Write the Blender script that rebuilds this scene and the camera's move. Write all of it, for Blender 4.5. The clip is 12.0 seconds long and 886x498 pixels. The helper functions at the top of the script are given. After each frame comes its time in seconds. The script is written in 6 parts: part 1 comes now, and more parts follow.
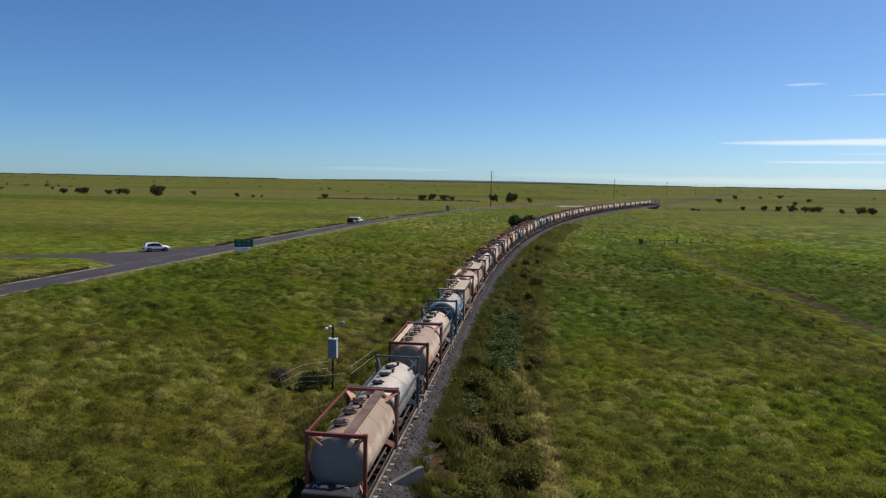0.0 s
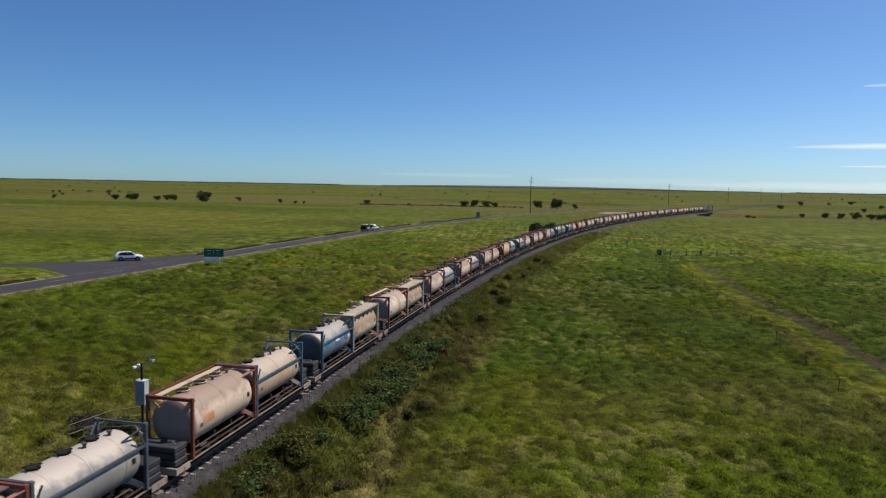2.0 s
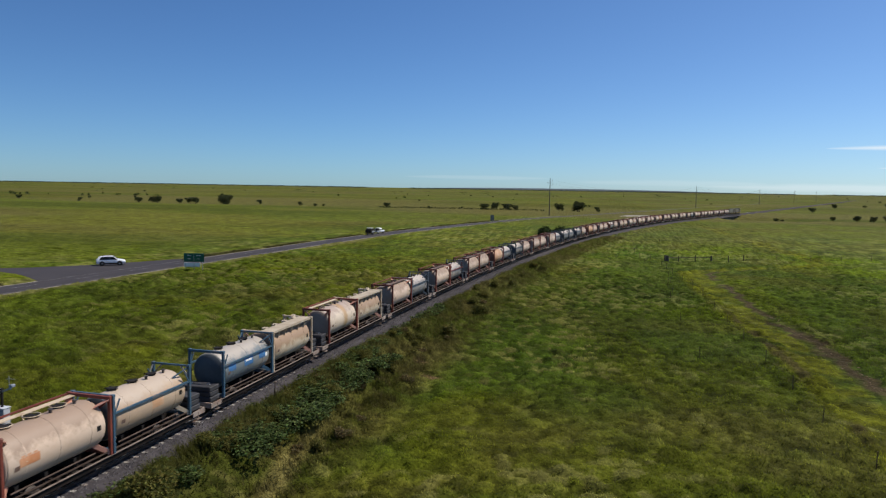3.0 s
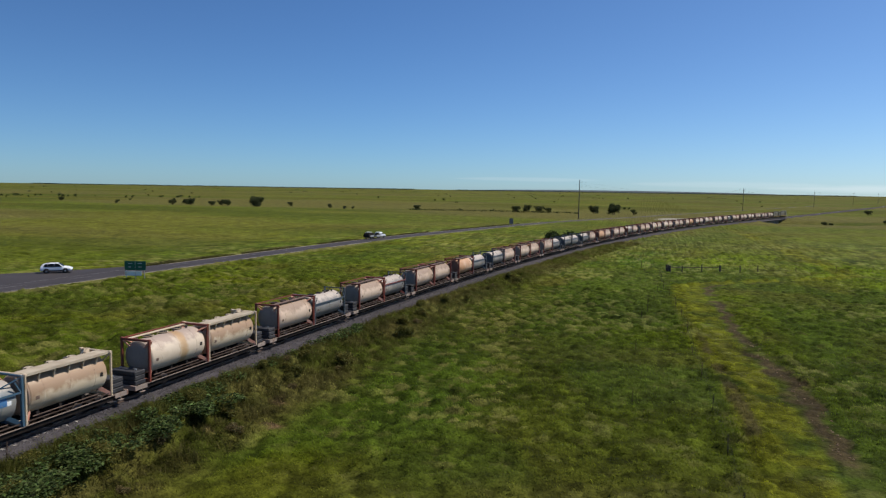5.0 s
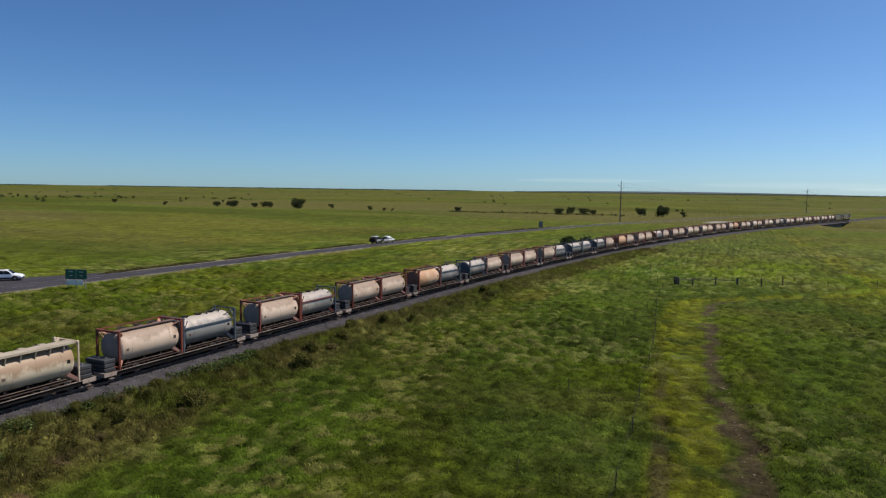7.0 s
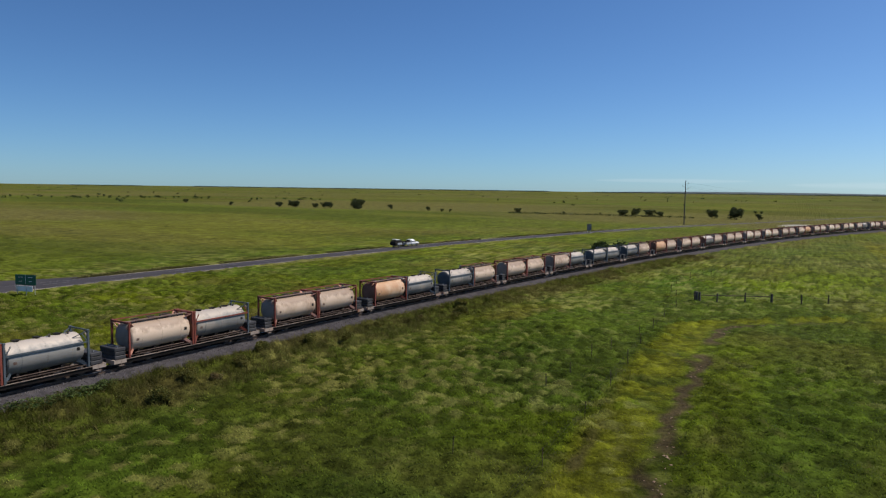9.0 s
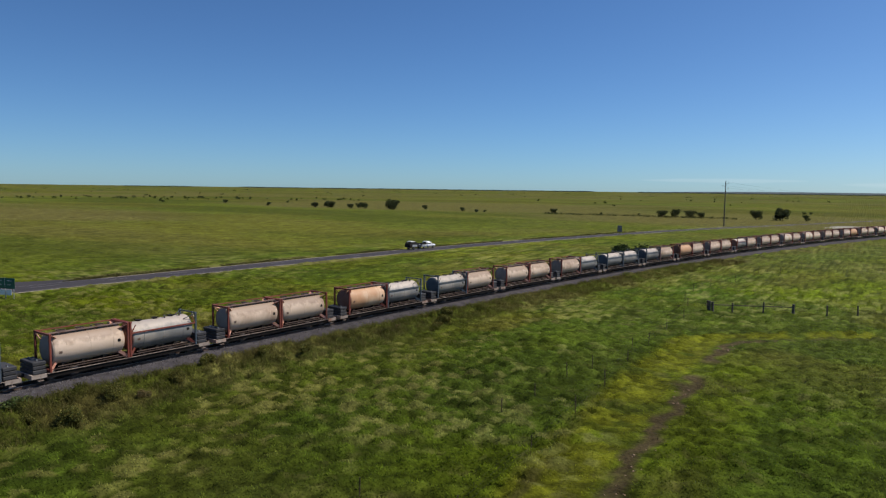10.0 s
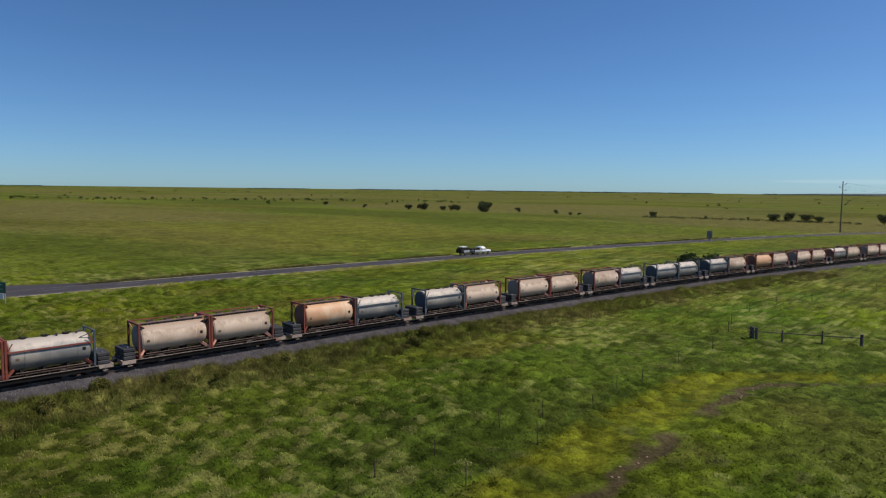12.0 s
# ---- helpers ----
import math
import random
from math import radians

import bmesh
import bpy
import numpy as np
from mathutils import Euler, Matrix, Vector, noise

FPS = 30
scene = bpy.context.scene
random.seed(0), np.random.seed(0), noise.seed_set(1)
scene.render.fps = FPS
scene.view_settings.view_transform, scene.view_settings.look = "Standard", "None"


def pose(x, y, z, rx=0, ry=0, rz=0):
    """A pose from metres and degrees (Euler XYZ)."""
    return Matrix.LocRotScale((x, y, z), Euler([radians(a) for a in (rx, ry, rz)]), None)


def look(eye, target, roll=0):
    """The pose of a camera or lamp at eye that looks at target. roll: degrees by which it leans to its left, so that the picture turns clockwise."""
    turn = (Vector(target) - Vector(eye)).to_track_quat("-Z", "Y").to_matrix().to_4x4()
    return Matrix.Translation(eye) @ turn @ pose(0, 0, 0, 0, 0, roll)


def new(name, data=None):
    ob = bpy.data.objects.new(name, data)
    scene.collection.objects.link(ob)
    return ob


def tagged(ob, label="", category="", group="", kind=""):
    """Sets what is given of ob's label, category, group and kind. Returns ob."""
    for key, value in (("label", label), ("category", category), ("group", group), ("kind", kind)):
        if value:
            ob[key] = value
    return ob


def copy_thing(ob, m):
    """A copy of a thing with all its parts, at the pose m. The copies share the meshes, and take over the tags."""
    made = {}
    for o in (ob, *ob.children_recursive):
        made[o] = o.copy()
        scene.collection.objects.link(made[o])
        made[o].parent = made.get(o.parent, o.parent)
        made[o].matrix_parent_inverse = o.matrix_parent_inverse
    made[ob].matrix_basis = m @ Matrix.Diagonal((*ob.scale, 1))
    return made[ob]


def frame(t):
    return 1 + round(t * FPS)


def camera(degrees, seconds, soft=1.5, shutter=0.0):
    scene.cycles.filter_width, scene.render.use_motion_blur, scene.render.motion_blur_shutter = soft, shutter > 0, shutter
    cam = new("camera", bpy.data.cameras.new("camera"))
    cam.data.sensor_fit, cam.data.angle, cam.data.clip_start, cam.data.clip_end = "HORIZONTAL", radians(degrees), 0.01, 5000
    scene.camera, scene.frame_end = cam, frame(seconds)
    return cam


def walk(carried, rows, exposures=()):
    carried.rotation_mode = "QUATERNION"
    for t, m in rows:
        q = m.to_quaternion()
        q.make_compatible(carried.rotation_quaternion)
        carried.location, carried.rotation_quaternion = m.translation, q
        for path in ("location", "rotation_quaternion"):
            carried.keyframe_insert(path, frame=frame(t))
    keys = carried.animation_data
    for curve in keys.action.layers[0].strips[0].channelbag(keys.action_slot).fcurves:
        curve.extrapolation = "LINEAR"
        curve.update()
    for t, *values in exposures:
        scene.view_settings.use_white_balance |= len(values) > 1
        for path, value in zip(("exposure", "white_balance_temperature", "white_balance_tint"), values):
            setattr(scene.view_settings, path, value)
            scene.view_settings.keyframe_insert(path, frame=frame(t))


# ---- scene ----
cam = camera(65.0, 12.0, 1.25, 0.2)
METRES, EYE, TILT, LEAN, TURN = 107.7, 14.66, -2.482, -2.631, 4.557
ROWS = [
    (0.0, 0.0, 0.0, 0.0, -0.08, -3.05, 1.53),
    (0.5, 0.0317, 0.0237, -0.0, 0.9, -2.89, 1.51),
    (1.0, 0.0628, 0.0486, 0.0001, 2.16, -2.74, 1.47),
    (1.5, 0.0929, 0.0744, 0.0005, 3.51, -2.58, 1.42),
    (2.0, 0.1226, 0.1013, 0.001, 4.87, -2.45, 1.38),
    (2.5, 0.1521, 0.1291, 0.0014, 6.18, -2.33, 1.35),
    (3.0, 0.1811, 0.158, 0.0018, 7.26, -2.18, 1.32),
    (5.0, 0.2905, 0.2836, 0.0048, 11.28, -1.93, 1.19),
    (5.5, 0.3163, 0.317, 0.0059, 12.18, -1.88, 1.17),
    (6.0, 0.3416, 0.3513, 0.007, 13.27, -1.84, 1.11),
    (6.5, 0.3664, 0.3866, 0.0079, 14.67, -1.76, 1.07),
    (7.0, 0.3891, 0.4204, 0.009, 16.15, -1.71, 1.03),
    (9.0, 0.4762, 0.5706, 0.0129, 22.55, -1.57, 0.66),
    (9.5, 0.4959, 0.6088, 0.014, 24.33, -1.53, 0.6),
    (10.0, 0.5141, 0.6474, 0.0154, 26.17, -1.5, 0.52),
    (10.5, 0.5315, 0.6858, 0.0164, 28.03, -1.45, 0.44),
    (11.0, 0.5481, 0.7236, 0.0179, 29.89, -1.41, 0.35),
    (11.5, 0.5634, 0.7613, 0.0191, 32.13, -1.34, 0.21),
    (12.0, 0.5779, 0.799, 0.0206, 35.28, -1.29, 0.03),
]
walk(cam, [(t, pose(0, 0, EYE, TILT, LEAN, TURN) @ pose(METRES * x, METRES * y, METRES * z, 90 + pitch, roll, yaw)) for t, x, y, z, yaw, pitch, roll in ROWS])

# ---- world, sun ----
SUN_AZ, SUN_EL = 58.0, 54.0          # degrees clockwise from +y, and above the horizon
world = bpy.data.worlds.new("sky")
scene.world = world
world.use_nodes = True
wn, wl = world.node_tree.nodes, world.node_tree.links
wn.clear()
w_out = wn.new("ShaderNodeOutputWorld")
w_bg = wn.new("ShaderNodeBackground")
w_sky = wn.new("ShaderNodeTexSky")
w_sky.sky_type, w_sky.sun_disc = "NISHITA", False
w_sky.sun_elevation, w_sky.sun_rotation = radians(SUN_EL), radians(SUN_AZ)
w_sky.altitude, w_sky.air_density, w_sky.dust_density, w_sky.ozone_density = 300, 0.8, 0.25, 2.2
w_bg.inputs["Strength"].default_value = 0.095


def wmath(op, a, b=None, c=None):
    n = wn.new("ShaderNodeMath")
    n.operation = op
    for i, v in enumerate((a, b, c)):
        if v is None:
            continue
        if isinstance(v, (int, float)):
            n.inputs[i].default_value = v
        else:
            wl.new(v, n.inputs[i])
    return n.outputs[0]


w_co = wn.new("ShaderNodeTexCoord")
w_sep = wn.new("ShaderNodeSeparateXYZ")
wl.new(w_co.outputs["Generated"], w_sep.inputs[0])
w_az = wmath("MULTIPLY", wmath("ARCTAN2", w_sep.outputs[0], w_sep.outputs[1]), 57.2958)
w_el = wmath("MULTIPLY", wmath("ARCSINE", w_sep.outputs[2]), 57.2958)
w_comb = wn.new("ShaderNodeCombineXYZ")
wl.new(wmath("MULTIPLY", w_az, 0.35), w_comb.inputs[0])
wl.new(wmath("MULTIPLY", w_el, 2.2), w_comb.inputs[1])
w_noise = wn.new("ShaderNodeTexNoise")
w_noise.inputs["Scale"].default_value, w_noise.inputs["Detail"].default_value = 1.0, 5.0
wl.new(w_comb.outputs[0], w_noise.inputs["Vector"])


def streak(az0, az1, el0, half, amount, ragged=0.5):
    """A long thin cloud between two bearings at one elevation, thickest in its middle."""
    mid, span = (az0 + az1) / 2, (az1 - az0) / 2
    u = wmath("DIVIDE", wmath("SUBTRACT", w_az, mid), span)
    taper = wmath("SQRT", wmath("MAXIMUM", wmath("SUBTRACT", 1.0, wmath("MULTIPLY", u, u)), 0.0))
    thick = wmath("MULTIPLY", taper, wmath("MULTIPLY_ADD", w_noise.outputs[0], half * 2 * ragged, half * (1 - ragged)))
    off = wmath("ABSOLUTE", wmath("SUBTRACT", w_el, el0))
    edge = wmath("DIVIDE", wmath("SUBTRACT", thick, off), half * 0.6)
    return wmath("MULTIPLY", wmath("MINIMUM", wmath("MAXIMUM", edge, 0.0), 1.0), amount)


w_cloud = streak(16.8, 52, 3.32, 0.34, 0.85, 0.25)
for a in ((20, 31, 1.92, 0.12, 0.6), (24, 48, 2.5, 0.12, 0.3), (25, 40, 6.55, 0.13, 0.4), (21.2, 24, 7.45, 0.13, 0.35),
          (-15, -3, 0.95, 0.2, 0.14), (-1, 14, 0.7, 0.3, 0.14), (8, 46, 0.5, 0.42, 0.34)):
    w_cloud = wmath("MAXIMUM", w_cloud, streak(*a))
w_mix = wn.new("ShaderNodeMix")
w_mix.data_type = "RGBA"
wl.new(w_cloud, w_mix.inputs["Factor"])
w_tint = wn.new("ShaderNodeMix")      # a deep, dry inland blue
w_tint.data_type, w_tint.blend_type = "RGBA", "MULTIPLY"
w_tint.inputs["Factor"].default_value = 1.0
wl.new(w_sky.outputs[0], w_tint.inputs[6])
w_milk = wmath("MINIMUM", wmath("MAXIMUM", wmath("MULTIPLY_ADD", w_az, 0.020, 0.45), 0.0), 1.0)
w_haze = wmath("MULTIPLY_ADD", w_milk, 0.105, 0.535)   # milkier towards the sun
w_rgb = wn.new("ShaderNodeCombineColor")
wl.new(w_haze, w_rgb.inputs[0])
w_rgb.inputs[1].default_value = 0.81
wl.new(wmath("MULTIPLY_ADD", w_milk, -0.10, 1.12), w_rgb.inputs[2])
wl.new(w_rgb.outputs[0], w_tint.inputs[7])
wl.new(w_tint.outputs[2], w_mix.inputs[6])
w_mix.inputs[7].default_value = (7.6, 8.3, 8.8, 1)
w_side = wn.new("ShaderNodeVectorMath")      # the sky brightens towards the sun's side
w_side.operation = "SCALE"
wl.new(w_mix.outputs[2], w_side.inputs[0])
wl.new(wmath("MULTIPLY_ADD", wmath("MINIMUM", wmath("MAXIMUM", w_az, -65.0), 30.0), 0.0035, 1.085), w_side.inputs["Scale"])
wl.new(w_side.outputs[0], w_bg.inputs["Color"])
wl.new(w_bg.outputs[0], w_out.inputs[0])

sun = new("sun", bpy.data.lights.new("sun", "SUN"))
sun.data.energy, sun.data.angle, sun.data.color = 4.7, radians(0.53), (1.0, 0.93, 0.82)
_d = Vector((math.sin(radians(SUN_AZ)) * math.cos(radians(SUN_EL)), math.cos(radians(SUN_AZ)) * math.cos(radians(SUN_EL)), math.sin(radians(SUN_EL))))
sun.matrix_world = look(_d * 300, (0, 0, 0))
scene.view_settings.exposure = 0.0


# ---- materials ----
def material(name, a, b, rough=0.6, metal=0.0, scale=2.0, fine=18.0, bump=0.15, contrast=0.5, spec=0.4, dust=None, dust_amount=0.0, by_object=0.0, crown=None, crown_from=1.7, spill=None):
    """Paint, metal or stone: two colours mixed by coarse and fine noise, fine relief, and an optional dust or rust coat in patches."""
    m = bpy.data.materials.new(name)
    m.use_nodes = True
    n, l = m.node_tree.nodes, m.node_tree.links
    bsdf = n["Principled BSDF"]
    co = n.new("ShaderNodeTexCoord")
    info = n.new("ShaderNodeObjectInfo")
    shift = n.new("ShaderNodeVectorMath")
    shift.operation = "MULTIPLY_ADD"
    l.new(info.outputs["Random"], shift.inputs[0])
    shift.inputs[1].default_value = (37.0, 91.0, 53.0)
    l.new(co.outputs["Object"], shift.inputs[2])
    n1, n2 = n.new("ShaderNodeTexNoise"), n.new("ShaderNodeTexNoise")
    n1.inputs["Scale"].default_value, n1.inputs["Detail"].default_value = scale, 4
    n2.inputs["Scale"].default_value, n2.inputs["Detail"].default_value = fine, 3
    l.new(shift.outputs[0], n1.inputs["Vector"])
    l.new(shift.outputs[0], n2.inputs["Vector"])
    add = n.new("ShaderNodeMath")
    add.operation = "MULTIPLY_ADD"
    l.new(n2.outputs[0], add.inputs[0])
    add.inputs[1].default_value = 0.35
    l.new(n1.outputs[0], add.inputs[2])
    ramp = n.new("ShaderNodeMapRange")
    ramp.inputs["From Min"].default_value, ramp.inputs["From Max"].default_value = 0.675 - 0.35 * contrast, 0.675 + 0.35 * contrast
    l.new(add.outputs[0], ramp.inputs["Value"])
    mix = n.new("ShaderNodeMix")
    mix.data_type = "RGBA"
    mix.inputs[6].default_value, mix.inputs[7].default_value = (*a, 1), (*b, 1)
    l.new(ramp.outputs[0], mix.inputs["Factor"])
    colour = mix.outputs[2]
    if dust:
        n3 = n.new("ShaderNodeTexNoise")
        n3.inputs["Scale"].default_value, n3.inputs["Detail"].default_value = scale * 0.45, 6
        n3.inputs["Roughness"].default_value = 0.6
        s2 = n.new("ShaderNodeVectorMath")
        s2.operation = "MULTIPLY_ADD"
        l.new(info.outputs["Random"], s2.inputs[0])
        s2.inputs[1].default_value = (11.0, 67.0, 29.0)
        l.new(co.outputs["Object"], s2.inputs[2])
        l.new(s2.outputs[0], n3.inputs["Vector"])
        r3 = n.new("ShaderNodeMapRange")
        r3.inputs["From Min"].default_value, r3.inputs["From Max"].default_value = 0.62 - 0.3 * dust_amount, 0.80 - 0.3 * dust_amount
        l.new(n3.outputs[0], r3.inputs["Value"])
        m3 = n.new("ShaderNodeMix")
        m3.data_type = "RGBA"
        l.new(r3.outputs[0], m3.inputs["Factor"])
        l.new(colour, m3.inputs[6])
        m3.inputs[7].default_value = (*dust, 1)
        colour = m3.outputs[2]
    if crown:
        sep = n.new("ShaderNodeSeparateXYZ")
        l.new(co.outputs["Object"], sep.inputs[0])
        n5 = n.new("ShaderNodeTexNoise")
        n5.inputs["Scale"].default_value, n5.inputs["Detail"].default_value, n5.inputs["Roughness"].default_value = 1.3, 6, 0.65
        l.new(shift.outputs[0], n5.inputs["Vector"])
        up = n.new("ShaderNodeMath")
        up.operation = "MULTIPLY_ADD"
        l.new(n5.outputs[0], up.inputs[0])
        up.inputs[1].default_value = 1.5
        l.new(sep.outputs[2], up.inputs[2])
        r5 = n.new("ShaderNodeMapRange")
        r5.inputs["From Min"].default_value, r5.inputs["From Max"].default_value = crown_from + 0.66, crown_from + 1.04
        r5.inputs["To Max"].default_value = 0.85
        l.new(up.outputs[0], r5.inputs["Value"])
        m5 = n.new("ShaderNodeMix")
        m5.data_type = "RGBA"
        l.new(r5.outputs[0], m5.inputs["Factor"])
        l.new(colour, m5.inputs[6])
        m5.inputs[7].default_value = (*crown, 1)
        colour = m5.outputs[2]
    if spill:      # a brown spill run down the shell at one place along it, with a ragged soft edge
        sep6 = n.new("ShaderNodeSeparateXYZ")
        l.new(co.outputs["Object"], sep6.inputs[0])
        n6 = n.new("ShaderNodeTexNoise")
        n6.inputs["Scale"].default_value, n6.inputs["Detail"].default_value = 2.2, 5
        l.new(co.outputs["Object"], n6.inputs["Vector"])
        dy = n.new("ShaderNodeMath")
        dy.operation = "MULTIPLY_ADD"
        l.new(n6.outputs[0], dy.inputs[0])
        dy.inputs[1].default_value = 0.9
        l.new(sep6.outputs[1], dy.inputs[2])
        off = n.new("ShaderNodeMath")
        off.operation = "SUBTRACT"
        l.new(dy.outputs[0], off.inputs[0])
        off.inputs[1].default_value = spill[0] + 0.45
        ab = n.new("ShaderNodeMath")
        ab.operation = "ABSOLUTE"
        l.new(off.outputs[0], ab.inputs[0])
        r6 = n.new("ShaderNodeMapRange")
        r6.inputs["From Min"].default_value, r6.inputs["From Max"].default_value = spill[1] * 0.3, spill[1] * 1.2
        r6.inputs["To Min"].default_value, r6.inputs["To Max"].default_value = 0.75, 0.0
        l.new(ab.outputs[0], r6.inputs["Value"])
        m6 = n.new("ShaderNodeMix")
        m6.data_type = "RGBA"
        l.new(r6.outputs[0], m6.inputs["Factor"])
        l.new(colour, m6.inputs[6])
        m6.inputs[7].default_value = (*spill[2], 1)
        colour = m6.outputs[2]
    if by_object:
        hsv = n.new("ShaderNodeHueSaturation")
        r4 = n.new("ShaderNodeMapRange")
        r4.inputs["To Min"].default_value, r4.inputs["To Max"].default_value = 1 - by_object, 1 + by_object
        l.new(info.outputs["Random"], r4.inputs["Value"])
        l.new(r4.outputs[0], hsv.inputs["Value"])
        l.new(colour, hsv.inputs["Color"])
        colour = hsv.outputs[0]
    l.new(colour, bsdf.inputs["Base Color"])
    rr = n.new("ShaderNodeMapRange")
    rr.inputs["To Min"].default_value, rr.inputs["To Max"].default_value = max(rough - 0.12, 0.03), min(rough + 0.12, 1)
    l.new(n2.outputs[0], rr.inputs["Value"])
    l.new(rr.outputs[0], bsdf.inputs["Roughness"])
    bsdf.inputs["Metallic"].default_value = metal
    bsdf.inputs["Specular IOR Level"].default_value = spec
    if bump:
        bp = n.new("ShaderNodeBump")
        bp.inputs["Strength"].default_value, bp.inputs["Distance"].default_value = bump, 0.02
        l.new(n2.outputs[0], bp.inputs["Height"])
        l.new(bp.outputs[0], bsdf.inputs["Normal"])
    return m


def plant_material(name, through_light=0.3, rough=0.75, vary=0.25, rise=0.0):
    """Leaves and blades: their own tint from the attribute, varied by island and by patches, with some light passing through."""
    m = bpy.data.materials.new(name)
    m.use_nodes = True
    n, l = m.node_tree.nodes, m.node_tree.links
    bsdf, out = n["Principled BSDF"], n["Material Output"]
    at = n.new("ShaderNodeAttribute")
    at.attribute_name = "tint"
    geo = n.new("ShaderNodeNewGeometry")
    hsv = n.new("ShaderNodeHueSaturation")
    mr = n.new("ShaderNodeMapRange")
    mr.inputs["To Min"].default_value, mr.inputs["To Max"].default_value = 1 - vary, 1 + vary
    l.new(geo.outputs["Random Per Island"], mr.inputs["Value"])
    l.new(mr.outputs[0], hsv.inputs["Value"])
    l.new(at.outputs["Color"], hsv.inputs["Color"])
    l.new(hsv.outputs[0], bsdf.inputs["Base Color"])
    bsdf.inputs["Roughness"].default_value = rough
    lay = n.new("ShaderNodeAttribute")
    lay.attribute_name = "lay"
    bsdf.inputs["Specular IOR Level"].default_value = 0.06
    tr = n.new("ShaderNodeBsdfTranslucent")
    if rise:
        lift = n.new("ShaderNodeVectorMath")
        lift.operation = "MULTIPLY_ADD"
        l.new(geo.outputs["True Normal"], lift.inputs[0])
        lift.inputs[1].default_value = (1 - rise, 1 - rise, 1 - rise)
        up = n.new("ShaderNodeVectorMath")
        up.operation = "SCALE"
        l.new(lay.outputs["Vector"], up.inputs[0])
        up.inputs["Scale"].default_value = rise
        l.new(up.outputs[0], lift.inputs[2])
        unit = n.new("ShaderNodeVectorMath")
        unit.operation = "NORMALIZE"
        l.new(lift.outputs[0], unit.inputs[0])
        l.new(unit.outputs[0], bsdf.inputs["Normal"])
    l.new(hsv.outputs[0], tr.inputs["Color"])
    mx = n.new("ShaderNodeMixShader")
    mx.inputs[0].default_value = through_light
    l.new(bsdf.outputs[0], mx.inputs[1])
    l.new(tr.outputs[0], mx.inputs[2])
    l.new(mx.outputs[0], out.inputs["Surface"])
    return m


def ground_material():
    m = bpy.data.materials.new("grassland")
    m.use_nodes = True
    n, l = m.node_tree.nodes, m.node_tree.links
    bsdf = n["Principled BSDF"]
    at = n.new("ShaderNodeAttribute")
    at.attribute_name = "tint"
    co = n.new("ShaderNodeTexCoord")
    last = at.outputs["Color"]
    heights = []
    for scale, detail, low, high, stretch in ((0.16, 5, 0.72, 1.28, 1.0), (0.75, 4, 0.62, 1.36, 1.0), (4.5, 4, 0.66, 1.34, 1.0)):
        t = n.new("ShaderNodeTexNoise")
        t.inputs["Scale"].default_value, t.inputs["Detail"].default_value = scale, detail
        l.new(co.outputs["Object"], t.inputs["Vector"])
        r = n.new("ShaderNodeMapRange")
        r.inputs["From Min"].default_value, r.inputs["From Max"].default_value = 0.3, 0.7
        r.inputs["To Min"].default_value, r.inputs["To Max"].default_value = low, high
        l.new(t.outputs[0], r.inputs["Value"])
        v = n.new("ShaderNodeHueSaturation")
        l.new(r.outputs[0], v.inputs["Value"])
        l.new(last, v.inputs["Color"])
        last = v.outputs[0]
        heights.append(t.outputs[0])
    pale = n.new("ShaderNodeTexNoise")
    pale.inputs["Scale"].default_value, pale.inputs["Detail"].default_value = 0.33, 6
    pale.inputs["Roughness"].default_value = 0.7
    l.new(co.outputs["Object"], pale.inputs["Vector"])
    pr = n.new("ShaderNodeMapRange")
    pr.inputs["From Min"].default_value, pr.inputs["From Max"].default_value, pr.inputs["To Max"].default_value = 0.55, 0.74, 0.45
    l.new(pale.outputs[0], pr.inputs["Value"])
    mx = n.new("ShaderNodeMix")
    mx.data_type = "RGBA"
    l.new(pr.outputs[0], mx.inputs["Factor"])
    l.new(last, mx.inputs[6])
    mx.inputs[7].default_value = (0.165, 0.155, 0.045, 1)
    l.new(mx.outputs[2], bsdf.inputs["Base Color"])
    bsdf.inputs["Roughness"].default_value = 0.9
    bsdf.inputs["Specular IOR Level"].default_value = 0.04
    add = n.new("ShaderNodeMath")
    add.operation = "MULTIPLY_ADD"
    l.new(heights[2], add.inputs[0])
    add.inputs[1].default_value = 0.35
    l.new(heights[1], add.inputs[2])
    bp = n.new("ShaderNodeBump")
    bp.inputs["Strength"].default_value, bp.inputs["Distance"].default_value = 0.7, 0.35
    l.new(add.outputs[0], bp.inputs["Height"])
    l.new(bp.outputs[0], bsdf.inputs["Normal"])
    return m


GRASSLAND = ground_material()
BLADES = plant_material("grass_blades", 0.42, 0.85, 0.22, 0.8)
LEAVES = plant_material("leaves", 0.45, 0.55, 0.35)
ASPHALT = material("asphalt", (0.032, 0.027, 0.029), (0.054, 0.047, 0.049), 0.92, 0, 0.15, 6, 0.3, 0.9, 0.3)
LINE_PAINT = material("line_paint", (0.30, 0.29, 0.28), (0.16, 0.15, 0.15), 0.7, 0, 0.6, 9, 0.1, 0.8)
GRAVEL = material("gravel", (0.20, 0.165, 0.12), (0.30, 0.26, 0.19), 0.95, 0, 0.4, 5, 0.5, 0.9)
BALLAST = material("ballast", (0.028, 0.025, 0.027), (0.088, 0.078, 0.082), 0.95, 0, 1.1, 7, 1.0, 0.7, 0.1)
